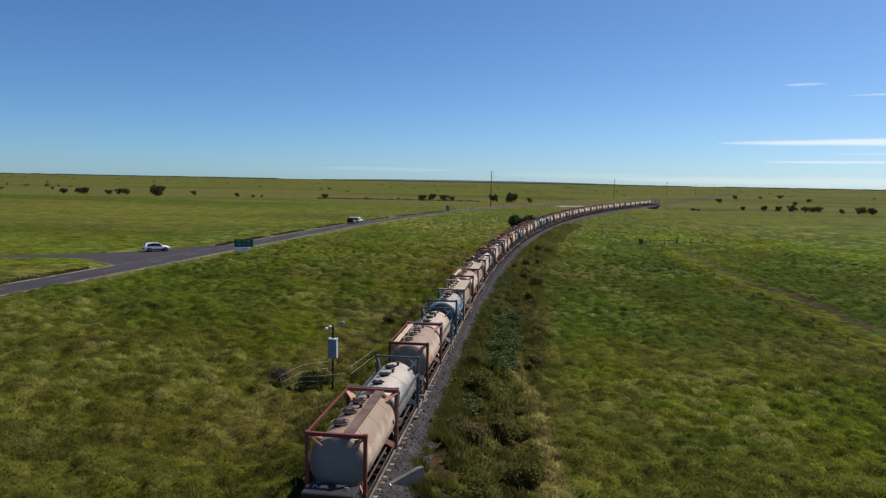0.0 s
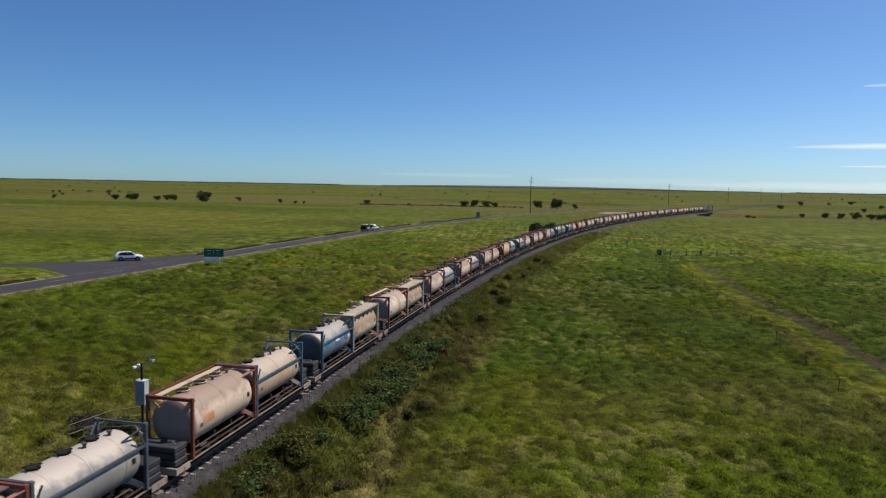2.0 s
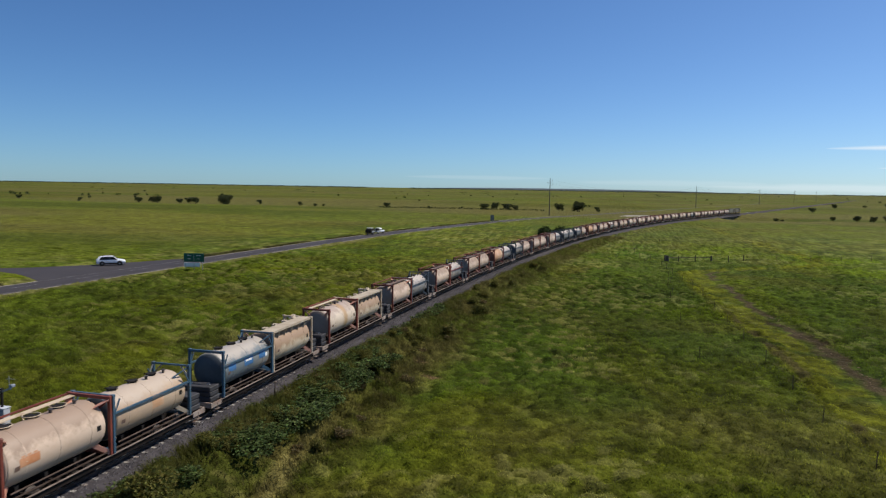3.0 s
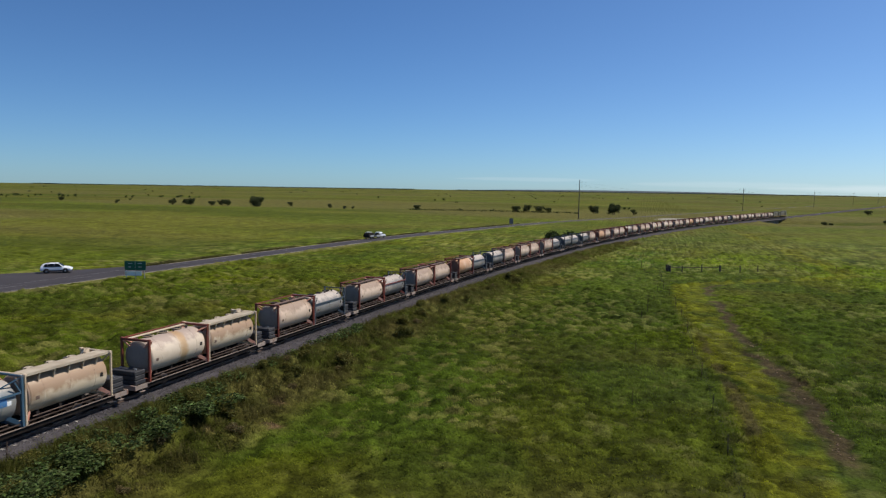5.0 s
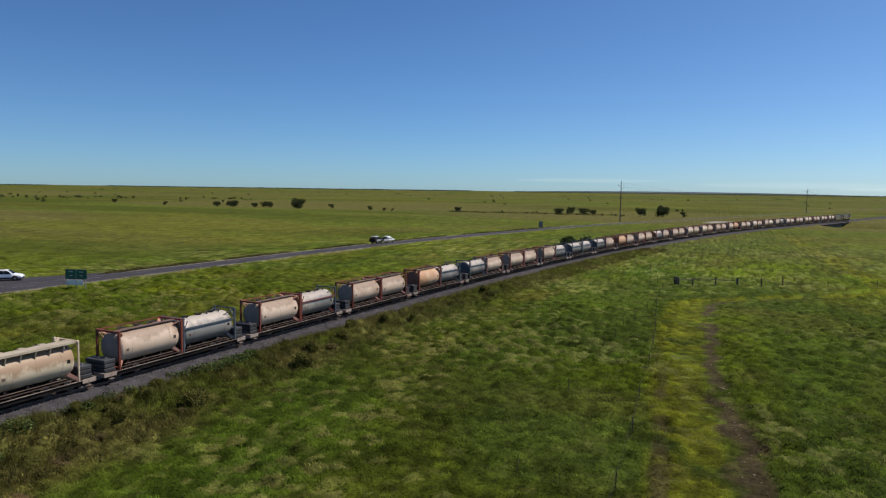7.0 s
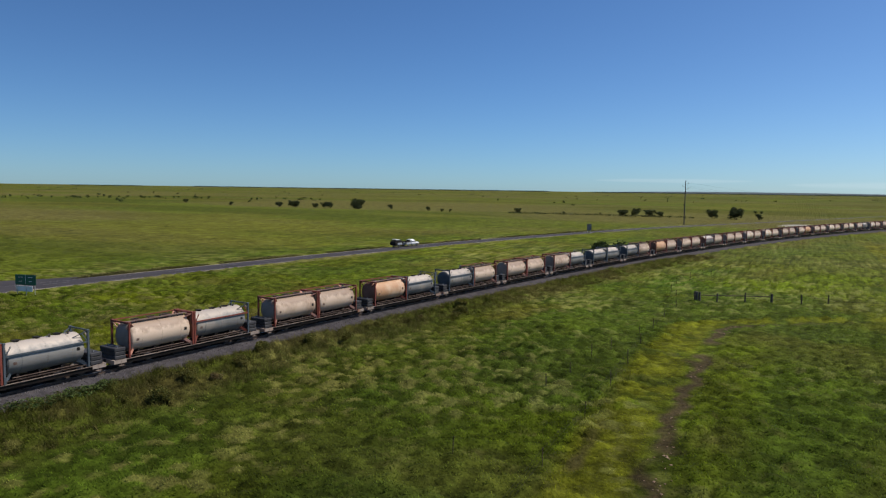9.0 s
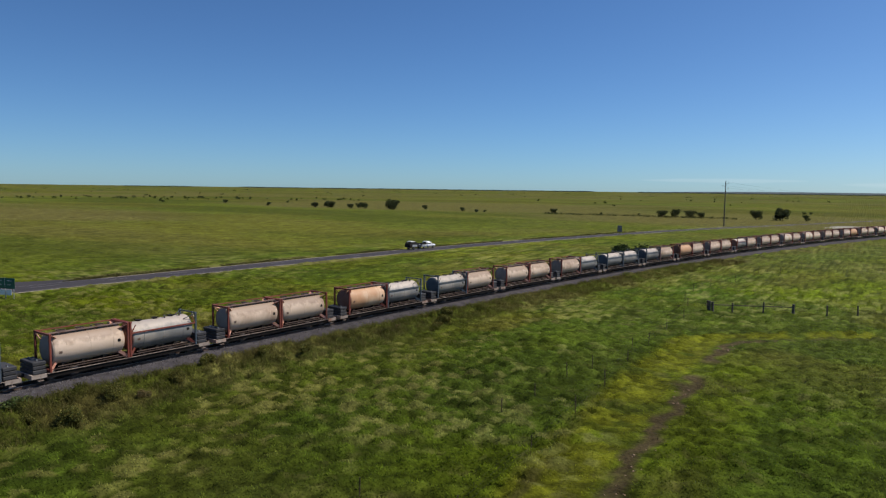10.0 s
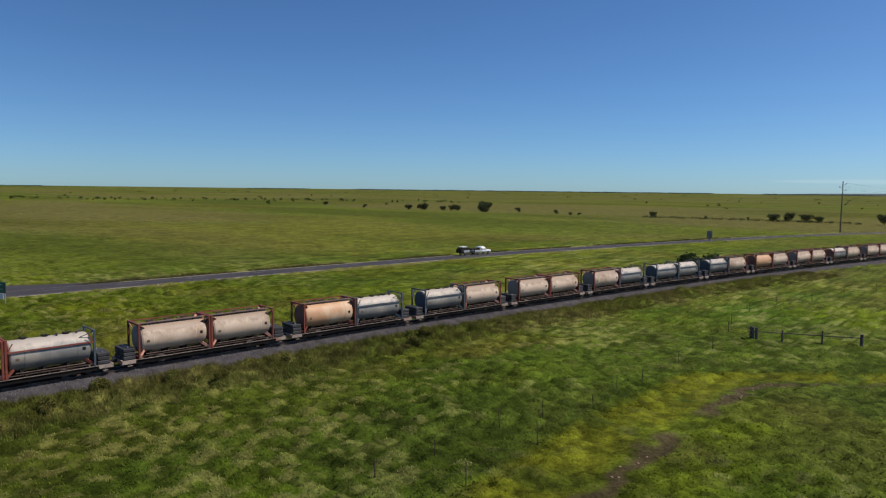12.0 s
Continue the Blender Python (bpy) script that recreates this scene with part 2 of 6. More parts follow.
STONE = material("ballast_stone", (0.042, 0.038, 0.040), (0.13, 0.118, 0.12), 0.95, 0, 3, 20, 0.3, 0.9, 0.2, by_object=0.2)
SLEEPER = material("concrete_sleeper", (0.18, 0.165, 0.15), (0.35, 0.325, 0.295), 0.9, 0, 2, 16, 0.3, 0.8, 0.2, (0.16, 0.10, 0.07), 0.2, 0.15)
RAIL = material("rail_steel", (0.07, 0.045, 0.034), (0.13, 0.09, 0.07), 0.6, 0.4, 2, 12, 0.2)
RAIL_TOP = material("rail_polish", (0.32, 0.30, 0.28), (0.45, 0.43, 0.41), 0.4, 1.0, 3, 20, 0.05)
CREAM = material("cream_tank_paint", (0.53, 0.39, 0.28), (0.64, 0.50, 0.39), 0.55, 0, 0.5, 6, 0.08, 0.9, 0.4, (0.33, 0.22, 0.15), 0.3, 0.08, (0.27, 0.185, 0.13), 1.86)
SPILT = material("spill_streaked_tank_paint", (0.56, 0.45, 0.34), (0.64, 0.54, 0.42), 0.5, 0, 0.5, 6, 0.08, 0.9, 0.4, (0.44, 0.32, 0.22), 0.1, 0.0, (0.36, 0.27, 0.22), 2.10, (0.45, 0.42, (0.42, 0.25, 0.10)))
STAINED = material("stained_tank_paint", (0.56, 0.45, 0.31), (0.66, 0.55, 0.41), 0.5, 0, 0.6, 6, 0.08, 0.9, 0.4, (0.33, 0.22, 0.13), 0.25, 0.05, (0.30, 0.185, 0.11), 1.36)
ORANGE = material("faded_orange_tank_paint", (0.46, 0.25, 0.13), (0.52, 0.31, 0.18), 0.55, 0, 0.5, 6, 0.08, 0.9, 0.4, (0.62, 0.46, 0.32), 0.25)
STEEL = material("dull_steel_cladding", (0.15, 0.145, 0.14), (0.25, 0.235, 0.215), 0.6, 0.1, 0.5, 8, 0.06, 0.9, 0.5, (0.40, 0.34, 0.28), 0.3, 0.1, (0.46, 0.39, 0.33), 1.98)
BLUEGREY = material("blue_grey_tank_paint", (0.12, 0.155, 0.175), (0.22, 0.235, 0.235), 0.5, 0.1, 0.5, 8, 0.06, 0.9, 0.5, (0.36, 0.32, 0.27), 0.25, 0.0, (0.44, 0.38, 0.32), 1.98)
TAN = material("dusty_tan_tank_paint", (0.36, 0.25, 0.17), (0.48, 0.36, 0.25), 0.55, 0, 0.4, 6, 0.06, 0.9, 0.4, (0.42, 0.32, 0.24), 0.2, 0.0, (0.47, 0.38, 0.30), 1.98)
# tank ends away from the sun: their shade is painted into these darker colours
HEAD_BROWN = material("shaded_brown_tank_end", (0.25, 0.175, 0.135), (0.36, 0.27, 0.215), 0.7, 0, 0.8, 7, 0.1, 0.9, 0.25)
HEAD_GREY = material("shaded_grey_tank_end", (0.21, 0.165, 0.138), (0.32, 0.262, 0.218), 0.7, 0, 0.8, 7, 0.1, 0.9, 0.25)
HEAD_RED = material("shaded_red_tank_end", (0.15, 0.065, 0.042), (0.26, 0.135, 0.095), 0.7, 0, 0.8, 7, 0.1, 0.9, 0.25)
HEAD_DARK = material("shaded_blue_grey_tank_end", (0.05, 0.06, 0.07), (0.10, 0.11, 0.12), 0.65, 0, 0.8, 7, 0.1, 0.9, 0.25)
RED = material("red_oxide_frame_paint", (0.13, 0.028, 0.018), (0.22, 0.055, 0.035), 0.6, 0, 1.2, 14, 0.15, 0.8, 0.4, (0.12, 0.05, 0.035), 0.25, 0.12)
PINK = material("faded_red_gusset_paint", (0.50, 0.22, 0.15), (0.58, 0.30, 0.22), 0.6, 0, 1.5, 14, 0.1)
DARK = material("dark_blue_grey_frame_paint", (0.045, 0.06, 0.075), (0.08, 0.095, 0.11), 0.55, 0, 1.5, 14, 0.1)
BLUE = material("blue_frame_paint", (0.035, 0.080, 0.125), (0.06, 0.115, 0.165), 0.5, 0, 1.5, 14, 0.1, 0.8, 0.4, (0.22, 0.17, 0.13), 0.2)
BUFF = material("buff_frame_paint", (0.50, 0.38, 0.25), (0.60, 0.49, 0.36), 0.6, 0, 1.5, 14, 0.1, 0.8, 0.4, (0.28, 0.16, 0.09), 0.2)
RUSTY = material("rusty_brown_walkway", (0.11, 0.065, 0.05), (0.19, 0.125, 0.095), 0.8, 0.1, 1.5, 16, 0.2)
DUSTY = material("dusty_walkway", (0.36, 0.29, 0.21), (0.46, 0.39, 0.29), 0.85, 0, 1.5, 16, 0.2)
BLACK = material("black_steel", (0.010, 0.009, 0.009), (0.026, 0.022, 0.020), 0.8, 0.0, 1.5, 14, 0.2, 0.5, 0.15)
CHASSIS = material("grimy_wagon_steel", (0.011, 0.009, 0.008), (0.024, 0.018, 0.015), 0.85, 0.0, 1.2, 12, 0.2, 0.5, 0.12)
SILL = material("dusty_wagon_sill", (0.12, 0.09, 0.075), (0.26, 0.20, 0.165), 0.75, 0.1, 0.8, 12, 0.2)
HEADSTOCK = material("faded_white_headstock", (0.24, 0.185, 0.15), (0.38, 0.31, 0.26), 0.7, 0, 1.5, 12, 0.15, 0.9, 0.3, (0.28, 0.12, 0.07), 0.25, 0.15)
BLOCK = material("slate_grey_block", (0.020, 0.020, 0.023), (0.062, 0.060, 0.064), 0.7, 0.1, 1.2, 12, 0.2, 0.8, 0.4, None, 0, 0.15)
WHEEL = material("worn_wheel_steel", (0.05, 0.04, 0.035), (0.12, 0.10, 0.09), 0.6, 0.2, 3, 12, 0.1)
WHITE_PAINT = material("white_car_paint", (0.74, 0.75, 0.77), (0.80, 0.80, 0.81), 0.3, 0, 0.6, 5, 0.0, 0.9, 0.5)
TYRE = material("tyre_rubber", (0.02, 0.02, 0.021), (0.035, 0.034, 0.033), 0.85, 0, 4, 20, 0.2)
CAR_GLASS = material("tinted_car_glass", (0.012, 0.014, 0.016), (0.02, 0.022, 0.025), 0.12, 0, 1, 6, 0.0, 0.9, 0.6)
ALLOY = material("alloy_rim", (0.38, 0.38, 0.39), (0.5, 0.5, 0.51), 0.35, 0.8, 3, 12, 0.0)
GREY_STEEL = material("galvanised_steel", (0.33, 0.34, 0.35), (0.46, 0.47, 0.48), 0.5, 0.4, 2, 12, 0.1)
CABINET = material("grey_blue_cabinet_paint", (0.22, 0.25, 0.30), (0.29, 0.32, 0.37), 0.5, 0.1, 1.5, 12, 0.05)
CABINET_WHITE = material("white_cabinet_paint", (0.46, 0.49, 0.53), (0.56, 0.58, 0.61), 0.5, 0, 1.5, 12, 0.05)
SIGN_GREEN = material("green_sign_sheet", (0.006, 0.085, 0.05), (0.01, 0.11, 0.068), 0.45, 0, 1.0, 8, 0.0)
SIGN_WHITE = material("white_sign_sheet", (0.68, 0.69, 0.68), (0.76, 0.76, 0.75), 0.5, 0, 1.0, 8, 0.0)
SIGN_BACK = material("weathered_sign_back", (0.16, 0.15, 0.14), (0.24, 0.23, 0.21), 0.6, 0.3, 1.0, 8, 0.05)
DARK_CONCRETE = material("old_dark_concrete", (0.10, 0.095, 0.088), (0.19, 0.18, 0.165), 0.9, 0, 1.2, 14, 0.3)
CONCRETE = material("weathered_concrete", (0.24, 0.225, 0.20), (0.36, 0.34, 0.31), 0.9, 0, 1.2, 14, 0.3)
WOOD = material("weathered_timber", (0.055, 0.045, 0.038), (0.12, 0.10, 0.085), 0.9, 0, 3, 30, 0.4)
POLE_WOOD = material("dark_pole_timber", (0.06, 0.055, 0.05), (0.10, 0.09, 0.08), 0.85, 0, 2, 20, 0.3)
BARK = material("tree_bark", (0.06, 0.045, 0.035), (0.12, 0.095, 0.075), 0.95, 0, 4, 25, 0.5)
LOCO_PAINT = material("grimy_olive_loco_paint", (0.095, 0.088, 0.062), (0.16, 0.145, 0.105), 0.6, 0.1, 0.8, 10, 0.1)
LOCO_YELLOW = material("faded_yellow_paint", (0.45, 0.30, 0.06), (0.52, 0.38, 0.10), 0.6, 0, 1, 10, 0.1)
LOGO_ORANGE = material("orange_emblem_paint", (0.52, 0.22, 0.10), (0.60, 0.34, 0.20), 0.5, 0, 1, 10, 0.0)
LOGO_BLUE = material("blue_emblem_paint", (0.04, 0.13, 0.30), (0.06, 0.17, 0.35), 0.5, 0, 1, 10, 0.0)
EARTH = material("dry_brown_earth", (0.15, 0.095, 0.062), (0.27, 0.19, 0.13), 0.95, 0, 0.6, 6, 0.6, 0.9, 0.15)


# ---- mesh helpers ----
def mesh_object(name, bm, mat, smooth=False):
    me = bpy.data.meshes.new(name)
    bm.normal_update()
    bm.to_mesh(me)
    bm.free()
    if smooth:
        me.polygons.foreach_set("use_smooth", [True] * len(me.polygons))
    me.materials.append(mat)
    return new(name, me)


def part(name, bm, mat, parent, label="", smooth=False):
    ob = mesh_object(name, bm, mat, smooth)
    ob.parent = parent
    if label:
        ob["label"] = label
    return ob


def empty(name, m=None):
    ob = new(name)
    ob.empty_display_size = 0.3
    if m is not None:
        ob.matrix_basis = m
    return ob


def beam(bm, p, q, w, h, bevel=0.0, up=(0, 0, 1)):
    """A square bar from p to q, w wide and h high."""
    p, q = Vector(p), Vector(q)
    d = (q - p).normalized()
    u = Vector(up)
    if abs(d.dot(u)) > 0.95:
        u = Vector((1, 0, 0))
    side = d.cross(u).normalized() * (w / 2)
    top = side.cross(d).normalized() * (h / 2)
    vs = [bm.verts.new(o + sx * side + sz * top) for o in (p, q) for sx, sz in ((-1, -1), (1, -1), (1, 1), (-1, 1))]
    fs = [(0, 1, 2, 3), (7, 6, 5, 4), (0, 4, 5, 1), (1, 5, 6, 2), (2, 6, 7, 3), (3, 7, 4, 0)]
    faces = [bm.faces.new([vs[i] for i in f]) for f in fs]
    if bevel:
        bmesh.ops.bevel(bm, geom=list({e for f in faces for e in f.edges}), offset=bevel, segments=1, affect="EDGES")


def block(bm, cx, cy, cz, sx, sy, sz, bevel=0.0):
    beam(bm, (cx, cy - sy / 2, cz), (cx, cy + sy / 2, cz), sx, sz, bevel)


def tube(bm, p, q, r0, r1=None, seg=8, caps=True):
    """A round bar from p to q."""
    r1 = r0 if r1 is None else r1
    p, q = Vector(p), Vector(q)
    d = (q - p).normalized()
    u = d.orthogonal().normalized()
    v = d.cross(u)
    rings = []
    for o, r in ((p, r0), (q, r1)):
        rings.append([bm.verts.new(o + r * (math.cos(2 * math.pi * i / seg) * u + math.sin(2 * math.pi * i / seg) * v)) for i in range(seg)])
    for i in range(seg):
        bm.faces.new((rings[0][i], rings[0][(i + 1) % seg], rings[1][(i + 1) % seg], rings[1][i]))
    if caps:
        bm.faces.new(rings[0][::-1])
        bm.faces.new(rings[1])


def lathe(bm, profile, axis="y", centre=(0, 0, 0), seg=24):
    """Turns (along, radius) pairs about an axis."""
    c = Vector(centre)
    rings = []
    for s, r in profile:
        ring = []
        for i in range(seg):
            a = 2 * math.pi * i / seg
            if axis == "y":
                o = Vector((r * math.cos(a), s, r * math.sin(a)))
            elif axis == "x":
                o = Vector((s, r * math.cos(a), r * math.sin(a)))
            else:
                o = Vector((r * math.cos(a), r * math.sin(a), s))
            ring.append(bm.verts.new(c + o))
        rings.append(ring)
    for a, b in zip(rings, rings[1:]):
        for i in range(seg):
            bm.faces.new((a[i], a[(i + 1) % seg], b[(i + 1) % seg], b[i]))
    bm.faces.new(rings[0][::-1])
    bm.faces.new(rings[-1])


def torus(bm, centre, radius, thick, seg=12, sides=5):
    """A closed ring lying level."""
    c = Vector(centre)
    rings = []
    for i in range(seg):
        a = 2 * math.pi * i / seg
        out = Vector((math.cos(a), math.sin(a), 0))
        rings.append([bm.verts.new(c + out * (radius + thick * math.cos(2 * math.pi * k / sides)) + Vector((0, 0, thick * math.sin(2 * math.pi * k / sides)))) for k in range(sides)])
    for i in range(seg):
        p, q2 = rings[i], rings[(i + 1) % seg]
        for k in range(sides):
            bm.faces.new((p[k], q2[k], q2[(k + 1) % sides], p[(k + 1) % sides]))


def bms(*calls):
    """A bmesh filled by (function, arguments...) rows."""
    bm = bmesh.new()
    for f, *a in calls:
        f(bm, *a)
    return bm


def tri_mesh(name, verts, tris, mat, tint=None, smooth=False):
    """A mesh from arrays of vertices and triangles, with a tint for each vertex."""
    me = bpy.data.meshes.new(name)
    nv, nt = len(verts), len(tris)
    me.vertices.add(nv)
    me.vertices.foreach_set("co", np.asarray(verts, np.float32).ravel())
    me.loops.add(nt * 3)
    me.loops.foreach_set("vertex_index", np.asarray(tris, np.int32).ravel())
    me.polygons.add(nt)
    me.polygons.foreach_set("loop_start", np.arange(0, nt * 3, 3, dtype=np.int32))
    me.polygons.foreach_set("use_smooth", np.full(nt, smooth))
    me.update(calc_edges=True)
    if tint is not None:
        at = me.attributes.new("tint", "FLOAT_COLOR", "POINT")
        at.data.foreach_set("color", np.concatenate([tint, np.ones((nv, 1))], 1).astype(np.float32).ravel())
    me.materials.append(mat)
    return new(name, me)


def vnoise(x, y, scale, seed=0):
    """Smooth value noise from 0 to 1 on arrays."""
    x, y = np.asarray(x) / scale, np.asarray(y) / scale
    xi, yi = np.floor(x).astype(np.int64), np.floor(y).astype(np.int64)
    fx, fy = x - xi, y - yi
    fx, fy = fx * fx * (3 - 2 * fx), fy * fy * (3 - 2 * fy)

    def corner(i, j):
        h = (i * 374761393 + j * 668265263 + seed * 974634777) & 0x7FFFFFFF
        h = ((h ^ (h >> 13)) * 1274126177) & 0x7FFFFFFF
        return ((h ^ (h >> 16)) & 0xFFFF) / 65535.0

    a, b, c, d = corner(xi, yi), corner(xi + 1, yi), corner(xi, yi + 1), corner(xi + 1, yi + 1)
    return (a * (1 - fx) + b * fx) * (1 - fy) + (c * (1 - fx) + d * fx) * fy


def fbm(x, y, scale, seed=0):
    return (vnoise(x, y, scale, seed) * 4 + vnoise(x, y, scale / 2.1, seed + 1) * 2 + vnoise(x, y, scale / 4.3, seed + 2)) / 7


def smooth01(v, a, b):
    t = np.clip((np.asarray(v, float) - a) / (b - a), 0, 1)
    return t * t * (3 - 2 * t)


# ---- the plan: railway, road, creek ----
def track_x(y):
    y = np.asarray(y, float)
    u = np.clip(y - 70, 0, 330)
    return -3.4 + 0.055 * (y - 70) + 0.000525 * u * u + 0.33 * np.clip(y - 400, 0, None)


def road_x(y):
    y = np.asarray(y, float)
    u = np.clip(y - 140, -80, 120) / 100
    v = np.clip(y - 260, 0, 300)
    return -52.9 + 9.0 * u - 0.39 * u * u + 3.09 * u ** 3 + 0.156 * np.clip(y - 60, None, 0) + 0.214 * v + 0.00026 * v * v + 0.37 * np.clip(y - 560, 0, None)


_ys = np.arange(-200, 2600, 0.5)
_xs = track_x(_ys)
_arc = np.concatenate([[0], np.cumsum(np.hypot(np.diff(_xs), np.diff(_ys)))])


def on_track(s):
    """Place and heading on the track, s metres along from the track's point at y = 0."""
    s0 = float(np.interp(0, _ys, _arc))
    y = float(np.interp(s + s0, _arc, _ys))
    x = float(track_x(y))
    slope = float(track_x(y + 1) - track_x(y - 1)) / 2
    return x, y, -math.degrees(math.atan(slope))


def arc_at(y):
    return float(np.interp(y, _ys, _arc) - np.interp(0, _ys, _arc))


RAIL_Z = 1.5
CREEK_AT = (101.2, 476.0)


def off_track(x, y):
    """Signed distance to the track's middle, to the right positive."""
    slope = (track_x(y + 1.0) - track_x(y - 1.0)) / 2
    return (x - track_x(y)) / np.sqrt(1 + slope * slope)


def off_road(x, y):
    slope = (road_x(y + 1.0) - road_x(y - 1.0)) / 2
    return (x - road_x(y)) / np.sqrt(1 + slope * slope)


SIDE_AT, SIDE_WAY = (-70.0, 116.0), (0.93, 0.37)


def side_edges(a):
    """How far the side road's two edges lie from its middle line, a metres along it: they flare out towards the highway."""
    return 2.1 + 0.22 * np.clip(a + 7, 0, 13) ** 1.6, 2.1 + 0.125 * np.clip(a + 5, 0, 26) ** 1.5


def off_side_road(x, y):
    """Distance outside the side road's edge, negative upon it."""
    dx, dy = x - SIDE_AT[0], y - SIDE_AT[1]
    across, a = dy * SIDE_WAY[0] - dx * SIDE_WAY[1], dx * SIDE_WAY[0] + dy * SIDE_WAY[1]
    near, far = side_edges(a)
    out = np.where(across < 0, -across - near, across - far)
    return np.where((a < 20.0) & (x < road_x(y)), out, 99.0)


def base_z(x, y):
    """The lie of the land: the field right of the line falls a little towards its near end."""
    x, y = np.asarray(x, float), np.asarray(y, float)
    left = smooth01(-off_track(x, y), 5, 30)
    field = -0.7 + 1.3 * smooth01(y, 55, 140)
    return field + (0.6 - field) * left - 0.9 * smooth01(y, 340, 520)


TUSSOCK = 0.92     # spacing of the grass mounds


def mounds(x, y):
    """Rounded grass mounds on a jittered grid: their height at each place, and a chance number of the mound that stands there."""
    x, y = np.asarray(x, float), np.asarray(y, float)
    ci, cj = np.floor(x / TUSSOCK).astype(np.int64), np.floor(y / TUSSOCK).astype(np.int64)
    best, which = np.zeros(x.shape), np.zeros(x.shape)
    for di in (-1, 0, 1):
        for dj in (-1, 0, 1):
            i, j = ci + di, cj + dj
            h = (i * 73856093 ^ j * 19349663) & 0x7FFFFFFF
            h = ((h ^ (h >> 13)) * 1274126177) & 0x7FFFFFFF
            h = h ^ (h >> 15)
            r0, r1, r2, r3 = (h & 255) / 255.0, ((h >> 8) & 255) / 255.0, ((h >> 16) & 127) / 127.0, ((h >> 4) & 1023) / 1023.0
            dx, dy = x - (i + 0.1 + 0.8 * r0) * TUSSOCK, y - (j + 0.1 + 0.8 * r1) * TUSSOCK
            rad = TUSSOCK * (0.42 + 0.40 * r2)
            v = (0.13 + 0.40 * r3 * (0.4 + 0.6 * r2)) * np.clip(1 - (dx * dx + dy * dy) / (rad * rad), 0, 1) ** 0.6
            more = v > best
            best, which = np.where(more, v, best), np.where(more, r0 * 0.5 + r3 * 0.5, which)
    return best, which


def grown(x, y):
    """How far the mounds are grown: none on the line, the roads and the wheel rut, rank along the ballast."""
    d, r = np.abs(off_track(x, y)), np.abs(off_road(x, y))
    g = smooth01(d, 2.3, 3.2) * smooth01(r, 3.5, 4.8) * smooth01(off_side_road(x, y), 0.2, 1.4)
    g = g * (1 - 0.75 * (1 - smooth01(np.abs(x - rut_x(y) + 1.3), 1.6, 2.6)) * (1 - smooth01(y, 150, 170)))
    g = g * smooth01(y, 6, 21)
    return g * (0.55 + 0.7 * fbm(x, y, 13, 61)) * (1 + 0.35 * (1 - smooth01(d, 5, 10)))


def ground_z(x, y):
    x, y = np.asarray(x, float), np.asarray(y, float)
    base = base_z(x, y)
    z = (fbm(x, y, 45, 3) - 0.5) * 0.4
    d, r = np.abs(off_track(x, y)), np.abs(off_road(x, y))
    aside = off_side_road(x, y)
    z = z * smooth01(d, 3.0, 9.0) * smooth01(r, 4.5, 12) * smooth01(aside, 1, 7)
    near = smooth01(d, 2.6, 3.6) * smooth01(r, 3.2, 4.2) * smooth01(aside, 0.2, 1.4)
    rank = smooth01(-off_track(x, y), 5, 10) * smooth01(off_road(x, y), 4, 9) * (1 - smooth01(y, 130, 180))
    z = z + near * (0.2 + 0.75 * rank) * (vnoise(x, y, 2.4, 11) - 0.5) + mounds(x, y)[0] * grown(x, y)
    u = (x - CREEK_AT[0]) * 0.37 + (y - CREEK_AT[1]) * 0.93
    v = (x - CREEK_AT[0]) * 0.93 - (y - CREEK_AT[1]) * 0.37
    z = z - 1.1 * (1 - smooth01(np.hypot(x + 2.9, y - 28.5), 0.6, 1.7))
    cut = 3.2 * (1 - smooth01(np.abs(u + 4 * np.sin(v / 23)), 22, 33)) * (1 - smooth01(np.abs(v), 20, 60))
    z = z + base + (0.72 - base) * (1 - smooth01(d, 2.6, 7.0))
    z = z - cut
    dist = np.hypot(x - 25, y - 40)
    z = z + 15.2 * np.clip((dist - 1800) / 3000, 0, 1) ** 1.4 + 1.6 * smooth01(dist, 1500, 3500) * (fbm(x, y, 900, 5) - 0.5)
    return z


C = lambda *v: np.array(v)
GREEN, LUSH, OLIVE = C(0.074, 0.085, 0.010), C(0.096, 0.118, 0.007), C(0.094, 0.089, 0.015)
YELLOW, SOIL, FAR = C(0.138, 0.128, 0.012), C(0.088, 0.057, 0.039), C(0.096, 0.092, 0.017)


def blend(a, b, t):
    return a + (b - a) * np.asarray(t)[..., None]


def rut_x(y):
    """The right-hand wheel rut of the farm track, bending away to the right at its far end."""
    y = np.asarray(y, float)
    return 41.0 - 1.9 * smooth01(y, 92, 124) + 0.6 * smooth01(y, 128, 142) + 0.3 * np.sin(y / 6.0) + 30 * smooth01(y, 146, 176)


